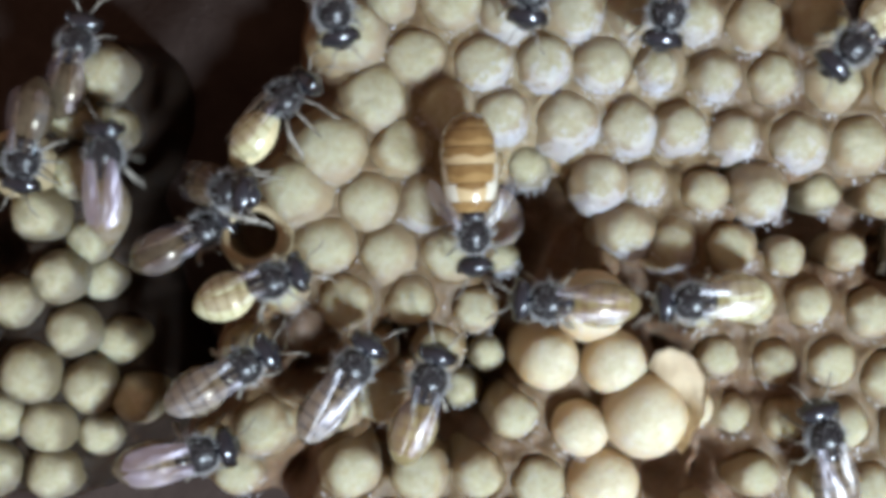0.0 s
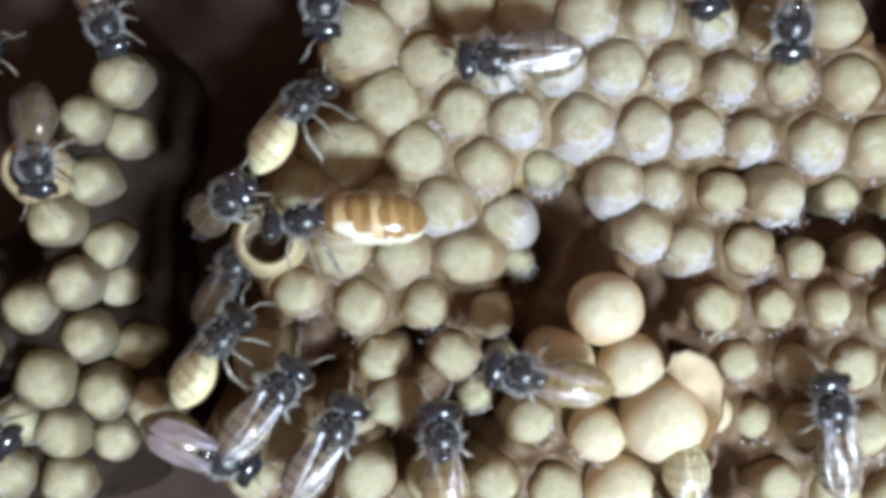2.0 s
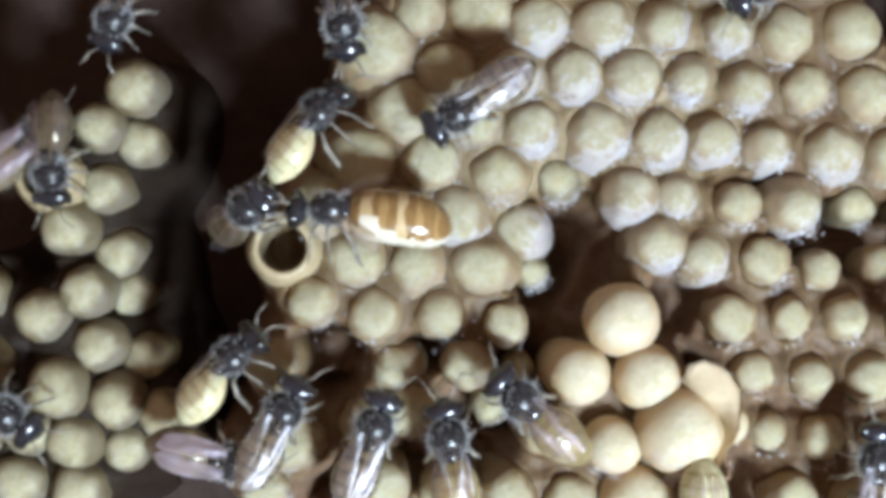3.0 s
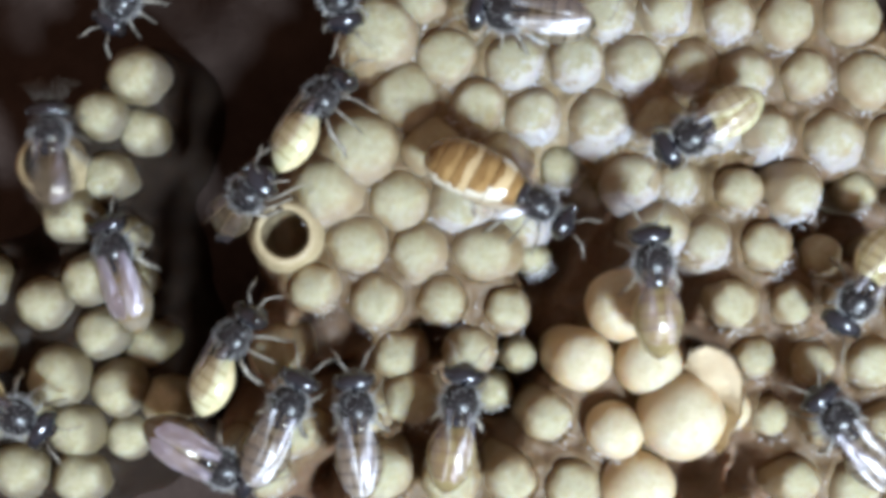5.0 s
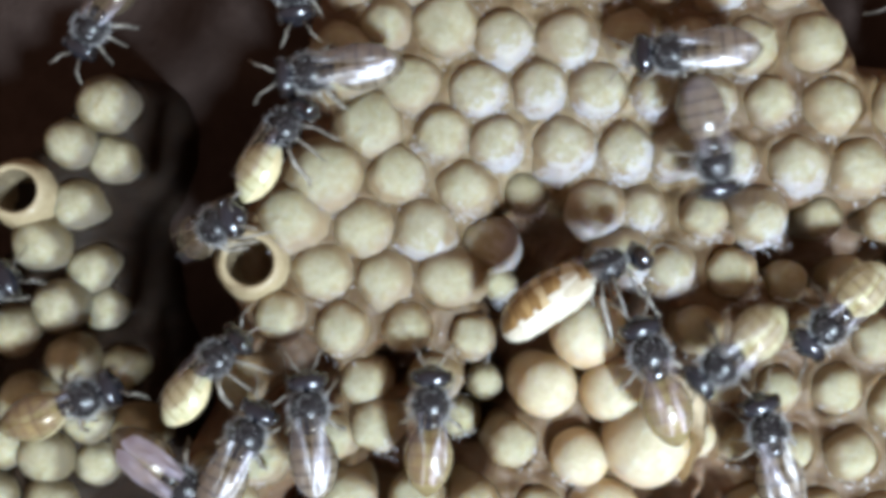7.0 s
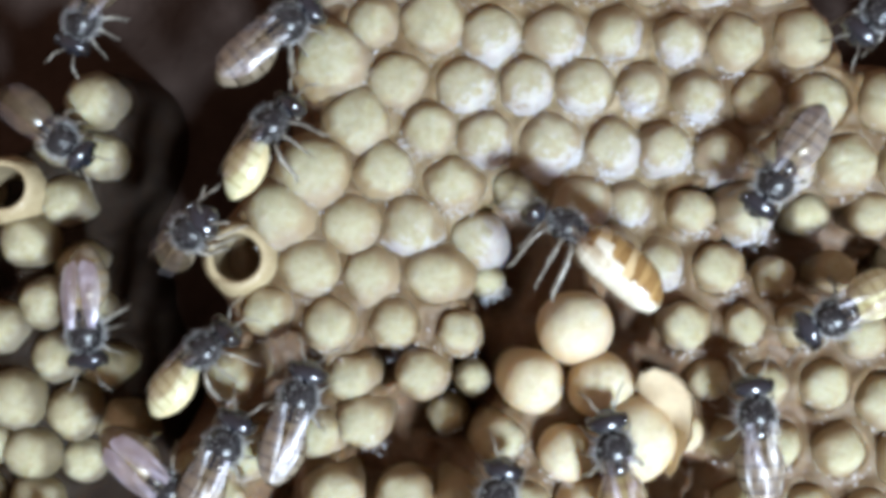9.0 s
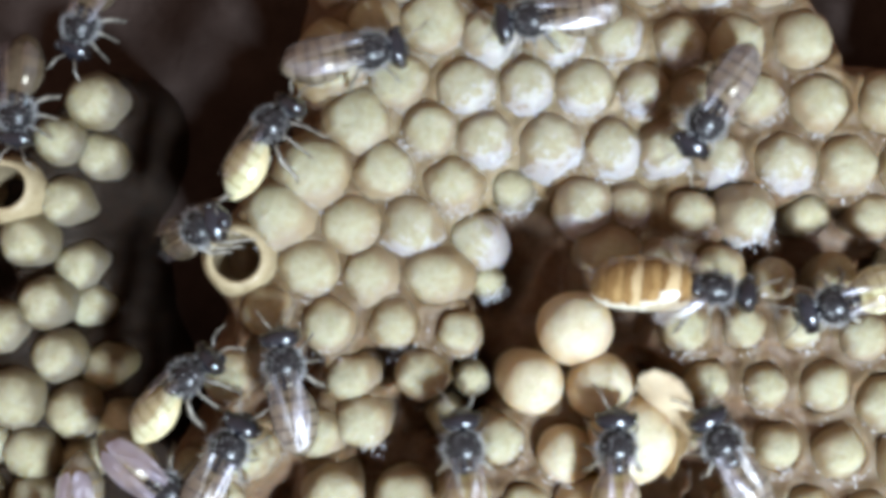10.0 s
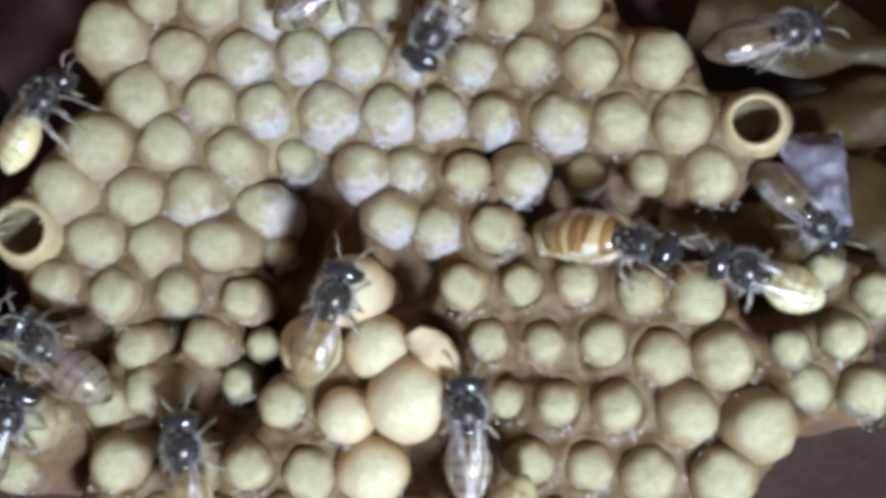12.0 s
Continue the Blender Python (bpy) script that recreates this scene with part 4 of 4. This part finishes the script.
    crawl(bee_e, [
        (0, -9.08, -5.96, 1.85, 0, 0, 29.5), (0.5, -8.61, -6.36, 1.85, 0, 0, 44.4), (1, -8.54, -6.40, 1.85, 0, 0, 42.9),
        (1.5, -8.17, -6.87, 1.85, 0, 0, 54.5), (2, -7.93, -7.13, 1.85, 0, 0, 50.7), (2.5, -8.03, -7.83, 1.85, 0, 0, 58.4),
        (3, -8.17, -7.77, 1.85, 0, 0, 61.5), (3.2, -8.18, -7.23, 1.85, 0, 0, 64.6), (4.8, -8.19, -8.28, 1.85, 0, 0, 78.8),
        (5, -8.04, -8.17, 1.85, 0, 0, 64.8), (5.5, -7.97, -7.95, 1.85, 0, 0, 63.5), (6, -8.09, -8.10, 1.85, 0, 0, 63.4),
        (6.5, -8.41, -8.28, 1.85, 0, 0, 62.0), (7, -8.29, -8.30, 1.85, 0, 0, 62.0), (9, -8.68, -8.95, 1.85, 0, 0, 62.6),
        (10.5, -8.36, -9.09, 1.85, 0, 0, 61.1), (12, -8.36, -9.09, 1.85, 0, 0, 61.1)])
    crawl(bee_f, [
        (0, -3.92, -6.34, 1.85, 0, 0, 55.8), (0.5, -4.35, -6.82, 1.85, 0, 0, 53.0), (1, -5.25, -7.47, 1.85, 0, 0, 55.2),
        (1.5, -5.07, -8.01, 1.85, 0, 0, 54.9), (2, -5.30, -8.96, 1.85, 0, 0, 56.9), (2.5, -4.59, -8.07, 1.85, 0, 0, 81.1),
        (3, -4.05, -8.51, 1.85, 0, 0, 70.1), (3.2, -4.31, -8.28, 1.85, 0, 0, 85.0), (4.8, -4.57, -7.77, 1.85, 0, 0, 110.6),
        (5, -4.61, -8.41, 1.85, 0, 0, 93.6), (5.5, -4.79, -7.57, 1.85, 0, 0, 92.5), (6, -4.96, -7.22, 1.85, 0, 0, 96.0),
        (6.5, -5.15, -6.96, 1.85, 0, 0, 98.0), (7, -5.03, -7.18, 1.85, 0, 0, 94.7), (9, -5.23, -6.89, 1.85, 0, 0, 71.1),
        (9.5, -5.38, -6.14, 1.85, 0, 0, 100.5), (10, -5.38, -5.45, 1.85, 0, 0, 100.3), (10.5, -5.28, -5.96, 1.85, 0, 0, 94.7),
        (11, -5.00, -5.90, 1.85, 0, 0, 143.1), (11.5, -5.77, -5.57, 1.85, 0, 0, 139.0), (12, -5.77, -5.57, 1.85, 0, 0, 139.0)])
    crawl(bee_g, [
        (0, -0.32, -7.06, 1.75, 0, 0, 71.8), (0.5, -0.12, -6.91, 1.75, 0, 0, 69.2), (1, -0.13, -8.82, 1.75, 0, 0, 81.6),
        (1.5, 0.50, -8.85, 1.75, 0, 0, 92.5), (2, -0.08, -9.49, 1.75, 0, 0, 94.2), (2.5, -0.22, -9.07, 1.75, 0, 0, 97.6),
        (3, -0.37, -9.02, 1.75, 0, 0, 97.3), (4.8, -0.39, -8.54, 1.75, 0, 0, 88.6), (5, -0.24, -8.12, 1.75, 0, 0, 80.7),
        (5.5, 0.51, -7.09, 1.75, 0, 0, 77.9), (6, 0.47, -6.93, 1.75, 0, 0, 76.8), (6.5, 0.55, -6.86, 1.75, 0, 0, 73.5),
        (7, 0.23, -7.01, 1.75, 0, 0, 87.2), (7.2, 0.15, -7.35, 1.75, 0, 0, 95.4), (8.8, 3.60, -10.78, 1.75, 0, 0, 84.3),
        (9, 3.63, -11.26, 1.75, 0, 0, 77.6), (9.5, 3.61, -11.11, 1.75, 0, 0, 72.3), (10, 2.42, -9.12, 1.75, 0, 0, 94.2),
        (10.5, 0.10, -10.77, 1.75, 0, 0, 95.6), (12, 0.10, -10.77, 1.75, 0, 0, 95.6)])
    crawl(bee_h, [
        (0, 6.11, -2.56, 2.85, 0, 0, 177.3), (0.5, 5.26, -4.06, 2.85, 0, 0, 176.5), (1, 4.61, -4.63, 2.85, 0, 0, 161.1),
        (1.5, 4.06, -5.06, 2.85, 0, 0, 164.4), (2, 4.29, -5.75, 2.85, 0, 0, 168.9), (2.5, 3.31, -7.20, 2.05, 0, 0, 145.2),
        (3, 3.35, -7.02, 2.05, 0, 0, 137.3), (3.2, 3.65, -6.92, 2.05, 0, 0, 128.8), (4, 4.90, -5.50, 3.45, 0, 0, 101.3),
        (4.8, 7.12, -2.98, 2.85, 0, 0, 73.3), (5, 8.23, -1.97, 3.35, 0, 0, 95.5), (5.5, 8.87, -1.99, 3.35, 0, 0, 109.6),
        (6, 9.69, -3.04, 3.35, 0, 0, 112.4), (6.5, 10.34, -4.32, 3.35, 0, 0, 109.2), (7, 9.97, -4.66, 3.35, 0, 0, 108.1),
        (7.2, 10.28, -4.90, 3.35, 0, 0, 105.4), (8.8, 9.17, -9.15, 2.85, 0, 0, 95.8), (9, 9.01, -9.09, 2.45, 0, 0, 100.9),
        (9.5, 8.85, -9.85, 2.45, 0, 0, 89.7), (10, 8.98, -8.99, 2.45, 0, 0, 89.7), (10.5, 7.41, -8.82, 2.85, 0, 0, 84.3),
        (10.8, 6.27, -7.35, 2.85, 0, 0, 82.8), (11, 6.56, -6.40, 2.85, 0, 0, 94.3), (11.5, 6.08, -4.78, 2.85, 0, 0, 84.8),
        (12, 6.77, -4.20, 2.85, 0, 0, 68.0)])
    crawl(bee_j, [
        (0, 12.66, -2.53, 1.75, 0, 0, -175.5), (0.5, 12.54, -4.76, 1.45, 0, 0, -129.5), (1, 12.68, -7.34, -0.05, 0, 0, -97.6),
        (1.5, 12.27, -9.96, 0.15, 0, 0, -95.9), (2, 10.91, -11.52, 1.25, 0, 0, -89.9), (2.5, 10.57, -11.90, 1.75, 0, 0, -93.5),
        (3.2, 10.91, -11.81, 1.75, 0, 0, -89.9), (4.8, 11.04, -15.89, 1.75, 0, 0, -90.1), (12, 11.04, -15.89, 1.75, 0, 0, -90.1)])
    crawl(bee_k, [
        (0, 18.12, -9.65, 1.75, 0, 0, 104.5), (0.5, 17.76, -8.70, 1.75, 0, 0, 104.6), (1, 17.42, -8.05, 1.75, 0, 0, 109.8),
        (1.5, 16.53, -7.97, 1.75, 0, 0, 118.8), (2, 17.38, -8.25, 1.75, 0, 0, 96.7), (2.5, 17.91, -8.89, 1.75, 0, 0, 71.7),
        (3, 18.27, -9.95, 1.75, 0, 0, 82.3), (4.8, 17.17, -8.77, 1.75, 0, 0, 124.4), (5, 17.17, -8.67, 1.75, 0, 0, 129.0),
        (5.5, 16.23, -8.71, 1.75, 0, 0, 138.1), (6, 15.66, -8.35, 1.75, 0, 0, 148.5), (6.5, 14.20, -8.43, 1.75, 0, 0, 98.1),
        (7, 15.37, -8.20, 1.75, 0, 0, 105.0), (7.2, 15.70, -7.92, 1.75, 0, 0, 106.1), (8.8, 15.44, -7.68, 1.75, 0, 0, 92.0),
        (9, 15.27, -7.67, 1.75, 0, 0, 94.6), (9.5, 14.86, -7.63, 1.75, 0, 0, 118.5), (10, 14.15, -8.79, 1.75, 0, 0, 118.3),
        (10.5, 12.79, -9.69, 1.75, 0, 0, 103.2), (11, 12.31, -9.56, 1.75, 0, 0, 89.2), (11.5, 12.45, -9.51, 1.75, 0, 0, 88.9),
        (12, 12.76, -9.49, 1.75, 0, 0, 89.7)])
    crawl(bee_l, [
        (0, 4.56, 12.07, 1.95, 0, 0, -97.9), (0.5, 5.71, 9.80, 1.95, 0, 0, -96.7), (1, 7.31, 8.48, 1.95, 0, 0, -83.9),
        (1.5, 6.17, 7.80, 1.95, 0, 0, -122.0), (2, 3.13, 8.29, 1.95, 0, 0, -175.4), (2.5, 3.00, 7.71, 1.95, 0, 0, -174.0),
        (3, 0.66, 6.70, 1.95, 0, 0, -146.2), (3.2, 0.83, 6.06, 1.95, 0, 0, -134.9), (4.1, 4.70, 9.75, 1.95, 0, 0, -169.2),
        (4.8, 2.73, 9.83, 1.95, 0, 0, -177.4), (5, 2.75, 9.86, 1.95, 0, 0, -186.4), (5.5, 2.38, 9.92, 1.95, 0, 0, -206.1),
        (6, 2.30, 9.43, 1.95, 0, 0, -174.1), (6.5, -0.78, 9.47, 1.95, 0, 0, -182.8), (7, -4.05, 8.73, 1.95, 0, 0, -172.7),
        (7.2, -4.66, 8.80, 1.95, 0, 0, -180.5), (7.7, -5.94, 9.52, 1.95, 0, 0, -244.7), (8.2, -7.21, 10.23, 1.95, 0, 0, -308.8),
        (8.8, -6.64, 9.57, 1.95, 0, 0, -321.1), (9, -6.11, 10.06, 1.95, 0, 0, -322.1), (9.5, -4.69, 10.24, 1.95, 0, 0, -352.6),
        (10, -2.65, 9.22, 1.95, 0, 0, -351.2), (10.5, 0.53, 10.02, 1.95, 0, 0, -332.6), (10.7, 1.74, 9.93, 1.95, 0, 0, -363.6),
        (10.8, 3.30, 10.22, 1.95, 0, 0, -363.9), (11, 5.60, 10.82, 1.95, 0, 0, -346.0), (11.2, 7.14, 10.93, 1.95, 0, 0, -325.3),
        (12, 7.14, 10.93, 1.95, 0, 0, -325.3)])
    crawl(bee_m, [
        (0, 19.44, 9.46, 1.85, 0, 0, -134.7), (0.5, 20.03, 8.18, 1.85, 0, 0, -116.1), (0.75, 18.91, 8.85, 1.85, 0, 0, -179.4),
        (1, 17.80, 9.51, 1.85, 0, 0, -242.7), (1.25, 18.92, 10.83, 1.85, 0, 0, -173.2), (1.5, 20.05, 12.14, 1.85, 0, 0, -103.7),
        (2, 15.39, 10.57, 1.85, 0, 0, -91.4), (2.5, 14.62, 10.49, 1.85, 0, 0, -151.9), (3.2, 13.60, 12.89, 1.85, 0, 0, -144.4),
        (4.8, 10.48, 5.10, 1.85, 0, 0, -148.8), (5, 10.90, 5.00, 1.85, 0, 0, -150.0), (5.5, 11.34, 5.29, 1.85, 0, 0, -148.3),
        (6, 13.45, 4.30, 1.85, 0, 0, -135.9), (6.5, 13.17, 2.05, 1.85, 0, 0, -130.2), (7, 13.76, -3.77, 1.85, 0, 0, -141.7),
        (7.2, 13.47, -5.47, 1.25, 0, 0, -155.1), (8, 14.00, -9.14, 1.25, 0, 0, -123.2), (8.8, 13.99, -13.97, 1.85, 0, 0, -118.6),
        (12, 13.99, -13.97, 1.85, 0, 0, -118.6)])
    crawl(bee_p, [
        (0, 10.56, 11.13, 1.95, 0, 0, -98.4), (0.5, 10.99, 10.10, 1.95, 0, 0, -96.6), (1, 11.58, 11.51, 1.95, 0, 0, -104.1),
        (1.5, 11.32, 12.32, 1.95, 0, 0, -83.6), (2, 11.26, 12.48, 1.95, 0, 0, -78.8), (2.5, 11.11, 13.63, 1.95, 0, 0, -83.9),
        (3.2, 10.34, 14.60, 1.95, 0, 0, -89.9), (4.8, 7.04, 13.71, 1.95, 0, 0, -83.7), (5, 7.06, 13.30, 1.95, 0, 0, -83.7),
        (5.5, 7.69, 11.43, 1.95, 0, 0, -86.8), (6, 9.34, 8.91, 1.95, 0, 0, -78.0), (6.5, 9.93, 5.98, 1.95, 0, 0, -98.2),
        (7, 12.61, 5.45, 1.95, 0, 0, -78.2), (7.2, 14.93, 7.63, 1.95, 0, 0, -71.4), (8.8, 16.75, 3.90, 1.95, 0, 0, -108.9),
        (9, 16.58, 4.21, 1.95, 0, 0, -124.0), (9.5, 14.99, 4.94, 1.95, 0, 0, -131.6), (10, 13.56, 6.95, 1.95, 0, 0, -122.2),
        (10.5, 13.51, 9.35, 1.95, 0, 0, -134.2), (10.8, 12.68, 9.28, 1.95, 0, 0, -132.2), (11, 11.87, 9.01, 1.95, 0, 0, -111.8),
        (11.2, 11.76, 8.43, 1.95, 0, 0, -98.9), (11.5, 12.33, 8.17, 1.95, 0, 0, -87.4), (12, 12.11, 9.16, 1.95, 0, 0, -117.4)])
    crawl(bee_x, [
        (0, 25.37, 13.95, 1.95, 0, 0, 162.4), (5.5, 20.62, 13.18, 1.95, 0, 0, 215.5), (6, 17.96, 7.46, 1.95, 0, 0, 171.1),
        (6.5, 14.16, 8.58, 1.95, 0, 0, 183.3), (7, 11.83, 9.46, 1.95, 0, 0, 183.4), (7.2, 11.33, 10.55, 1.95, 0, 0, 192.3),
        (8, 7.69, 17.24, 1.95, 0, 0, 222.6), (9, 6.81, 15.54, 1.95, 0, 0, 229.0), (9.5, 6.43, 13.61, 1.95, 0, 0, 240.2),
        (10, 6.27, 10.88, 1.95, 0, 0, 187.9), (10.5, 7.68, 11.47, 1.95, 0, 0, 148.4), (10.75, 10.06, 15.36, 1.95, 0, 0, 192.0),
        (11, 12.45, 19.25, 1.95, 0, 0, 235.7), (12, 12.45, 19.25, 1.95, 0, 0, 235.7)])
    crawl(bee_s, [
        (0, 25.96, -3.29, 1.65, 0, 0, -140.9), (3.2, 21.54, -2.31, 1.65, 0, 0, -141.2), (4.8, 18.36, -1.52, 1.65, 0, 0, -122.1),
        (5, 17.92, -1.93, 1.65, 0, 0, -120.8), (5.5, 18.13, -0.97, 1.65, 0, 0, -115.7), (6, 18.65, -1.20, 1.65, 0, 0, -85.9),
        (6.5, 18.62, -1.40, 1.65, 0, 0, -120.1), (7, 18.49, -1.99, 1.65, 0, 0, -135.2), (7.2, 18.67, -2.06, 1.65, 0, 0, -147.4),
        (8.8, 19.45, -2.29, 1.65, 0, 0, -151.7), (9, 19.46, -2.10, 1.65, 0, 0, -152.3), (9.5, 19.85, -1.67, 1.65, 0, 0, -153.5),
        (10, 19.58, -1.60, 1.65, 0, 0, -162.0), (10.5, 21.04, -2.07, 1.65, 0, 0, -167.5), (11, 23.33, -2.14, 1.65, 0, 0, -174.8),
        (11.5, 23.84, -2.36, 1.65, 0, 0, -183.2), (12, 26.10, -3.01, 1.65, 0, 0, -203.4)])
    crawl(bee_z, [
        (0, 26.69, 13.99, 1.85, 0, 0, -134.7), (8.8, 21.74, 12.05, 1.85, 0, 0, -135.3), (9, 21.49, 11.60, 1.85, 0, 0, -135.2),
        (9.5, 19.12, 10.59, 1.85, 0, 0, -174.0), (10, 18.14, 15.15, 1.85, 0, 0, -123.4), (12, 21.72, 15.70, 1.85, 0, 0, -122.1)])
    crawl(bee_o, [
        (0, -4.47, 11.01, 1.75, 0, 0, -75.5), (0.5, -5.43, 10.41, 1.75, 0, 0, -84.2), (1, -4.88, 10.15, 1.75, 0, 0, -79.7),
        (1.5, -4.36, 9.59, 1.75, 0, 0, -76.9), (2, -5.29, 11.52, 1.75, 0, 0, -91.8), (2.5, -5.40, 10.80, 1.75, 0, 0, -85.1),
        (3, -5.29, 10.98, 1.75, 0, 0, -82.0), (5, -5.64, 11.60, 1.75, 0, 0, -77.6), (5.5, -5.34, 11.99, 1.75, 0, 0, -89.9),
        (6, -5.04, 11.95, 1.75, 0, 0, -80.0), (6.5, -5.31, 12.56, 1.75, 0, 0, -90.1), (7, -5.96, 13.33, 1.75, 0, 0, -81.7),
        (9, -5.71, 17.63, 1.75, 0, 0, -74.2), (12, -5.71, 17.63, 1.75, 0, 0, -74.2)])
    crawl(bee_la, [
        (0, -18.61, 4.57, -0.55, 0, 0, -98.6), (1, -18.72, 4.51, -0.55, 0, 0, -93.6), (1.5, -18.83, 4.55, -0.55, 0, 0, -91.2),
        (2, -18.96, 4.62, -0.55, 0, 0, -87.5), (2.5, -18.93, 4.60, -0.55, 0, 0, -89.0), (3.2, -18.96, 4.58, -0.55, 0, 0, -89.0),
        (4.8, -18.98, 5.00, -0.55, 0, 0, -93.4), (4.87, -19.00, 4.68, -0.55, 0, 0, -151.9), (4.93, -19.02, 4.37, -0.55, 0, 0, -210.4),
        (5, -19.04, 4.05, -0.55, 0, 0, -268.9), (5.25, -20.29, 5.07, -0.55, 0, 0, -335.3), (5.5, -21.54, 6.09, -0.55, 0, 0, -401.8),
        (6, -19.53, 4.23, -0.55, 0, 0, -425.6), (6.5, -19.37, 3.97, -0.55, 0, 0, -425.7), (7, -23.14, 4.90, -0.55, 0, 0, -393.6),
        (8.8, -17.90, 6.70, -0.55, 0, 0, -375.5), (9, -17.12, 6.35, -0.55, 0, 0, -399.8), (9.5, -17.19, 7.47, -0.55, 0, 0, -334.5),
        (9.75, -17.83, 7.67, -0.55, 0, 0, -394.3), (10, -18.48, 7.87, -0.55, 0, 0, -454.2), (10.5, -17.65, 6.71, -0.55, 0, 0, -415.2),
        (10.8, -17.12, 5.79, -0.55, 0, 0, -447.6), (11, -18.32, 8.25, -0.55, 0, 0, -402.1), (12, -18.32, 8.25, -0.55, 0, 0, -402.1)])
    crawl(bee_lb, [
        (0, -14.96, 3.01, -0.35, 0, 0, 91.0), (0.5, -16.13, 7.20, -0.35, 0, 0, 133.4), (0.75, -18.29, 7.92, -0.35, 0, 0, 54.2),
        (1, -20.44, 8.64, -0.35, 0, 0, -25.0), (1.5, -23.64, 10.41, -0.35, 0, 0, -23.3), (3.15, -19.91, 4.15, -0.85, 0, 0, 42.7),
        (4.8, -16.18, -2.12, -1.35, 0, 0, 108.6), (5.5, -16.15, 3.44, -2.35, 0, 0, 94.4), (6, -15.36, 5.07, -0.35, 0, 0, 91.6),
        (6.5, -16.57, 1.18, -0.35, 0, 0, 71.5), (7, -21.42, -1.46, -0.35, 0, 0, 26.3), (8, -18.31, -1.89, -0.35, 0, 0, -30.6),
        (9, -15.20, -2.33, -0.35, 0, 0, -87.5), (9.5, -15.31, -8.23, -0.35, 0, 0, -85.7), (10, -15.29, -12.01, -0.35, 0, 0, -85.6),
        (12, -15.29, -12.01, -0.35, 0, 0, -85.6)])
    crawl(bee_lc, [
        (0, -17.04, 8.45, -2.35, 0, 0, 75.4), (0.83, -16.84, 9.61, -2.35, 0, 0, 17.0), (1.67, -16.65, 10.76, -2.35, 0, 0, -41.3),
        (2.5, -16.45, 11.92, -2.35, 0, 0, -99.6), (5.5, -15.79, 12.20, -2.35, 0, 0, -123.4), (9, -15.77, 12.54, -2.35, 0, 0, -115.4),
        (10.5, -15.96, 12.29, -2.35, 0, 0, -110.3), (12, -15.96, 12.29, -2.35, 0, 0, -110.3)])
    crawl(bee_lf, [
        (0, -22.91, -9.26, 1.25, 0, 0, -27.2), (2.5, -21.23, -7.21, 1.25, 0, 0, -33.4), (3.2, -20.94, -6.66, 1.25, 0, 0, -34.1),
        (5.5, -20.33, -8.31, 1.25, 0, 0, -25.3), (6, -19.11, -9.73, 1.25, 0, 0, 12.5), (6.5, -18.23, -7.30, 1.25, 0, 0, 32.0),
        (7, -16.19, -6.19, 1.25, 0, 0, 20.4), (7.2, -15.71, -7.49, 1.25, 0, 0, -3.1), (8.2, -18.07, -13.66, 1.25, 0, 0, 20.3),
        (12, -18.07, -13.66, 1.25, 0, 0, 20.3)])
    crawl(bee_bb, [
        (0, -11.21, -9.74, 1.45, 0, 0, 12.6), (0.5, -11.22, -9.49, 1.45, 0, 0, -1.6), (1, -10.90, -8.88, 1.45, 0, 0, -18.6),
        (1.5, -10.59, -9.16, 1.45, 0, 0, -24.7), (2, -10.73, -9.16, 1.45, 0, 0, -22.0), (2.5, -10.86, -9.29, 1.45, 0, 0, -19.2),
        (3.2, -10.89, -9.06, 1.45, 0, 0, -10.4), (5, -11.37, -9.74, 1.45, 0, 0, -28.0), (5.5, -11.50, -9.15, 1.45, 0, 0, -23.1),
        (6, -11.25, -9.43, 1.45, 0, 0, -24.8), (6.5, -11.48, -9.36, 1.45, 0, 0, -35.4), (7, -11.41, -9.25, 1.45, 0, 0, -35.4),
        (9, -11.43, -9.58, 1.45, 0, 0, -39.9), (10.5, -11.45, -9.67, 1.45, 0, 0, -35.7), (12, -11.45, -9.67, 1.45, 0, 0, -35.7)])
    crawl(bee_rr, [
        (0, 28.57, 0.11, -0.65, 0, 0, -46.5), (12, 28.57, 0.11, -0.65, 0, 0, -46.5)])
    crawl(bee_rs, [
        (0, 27.10, 8.05, 0.65, 0, 0, 11.3), (12, 27.10, 8.05, 0.65, 0, 0, 11.3)])


motions()
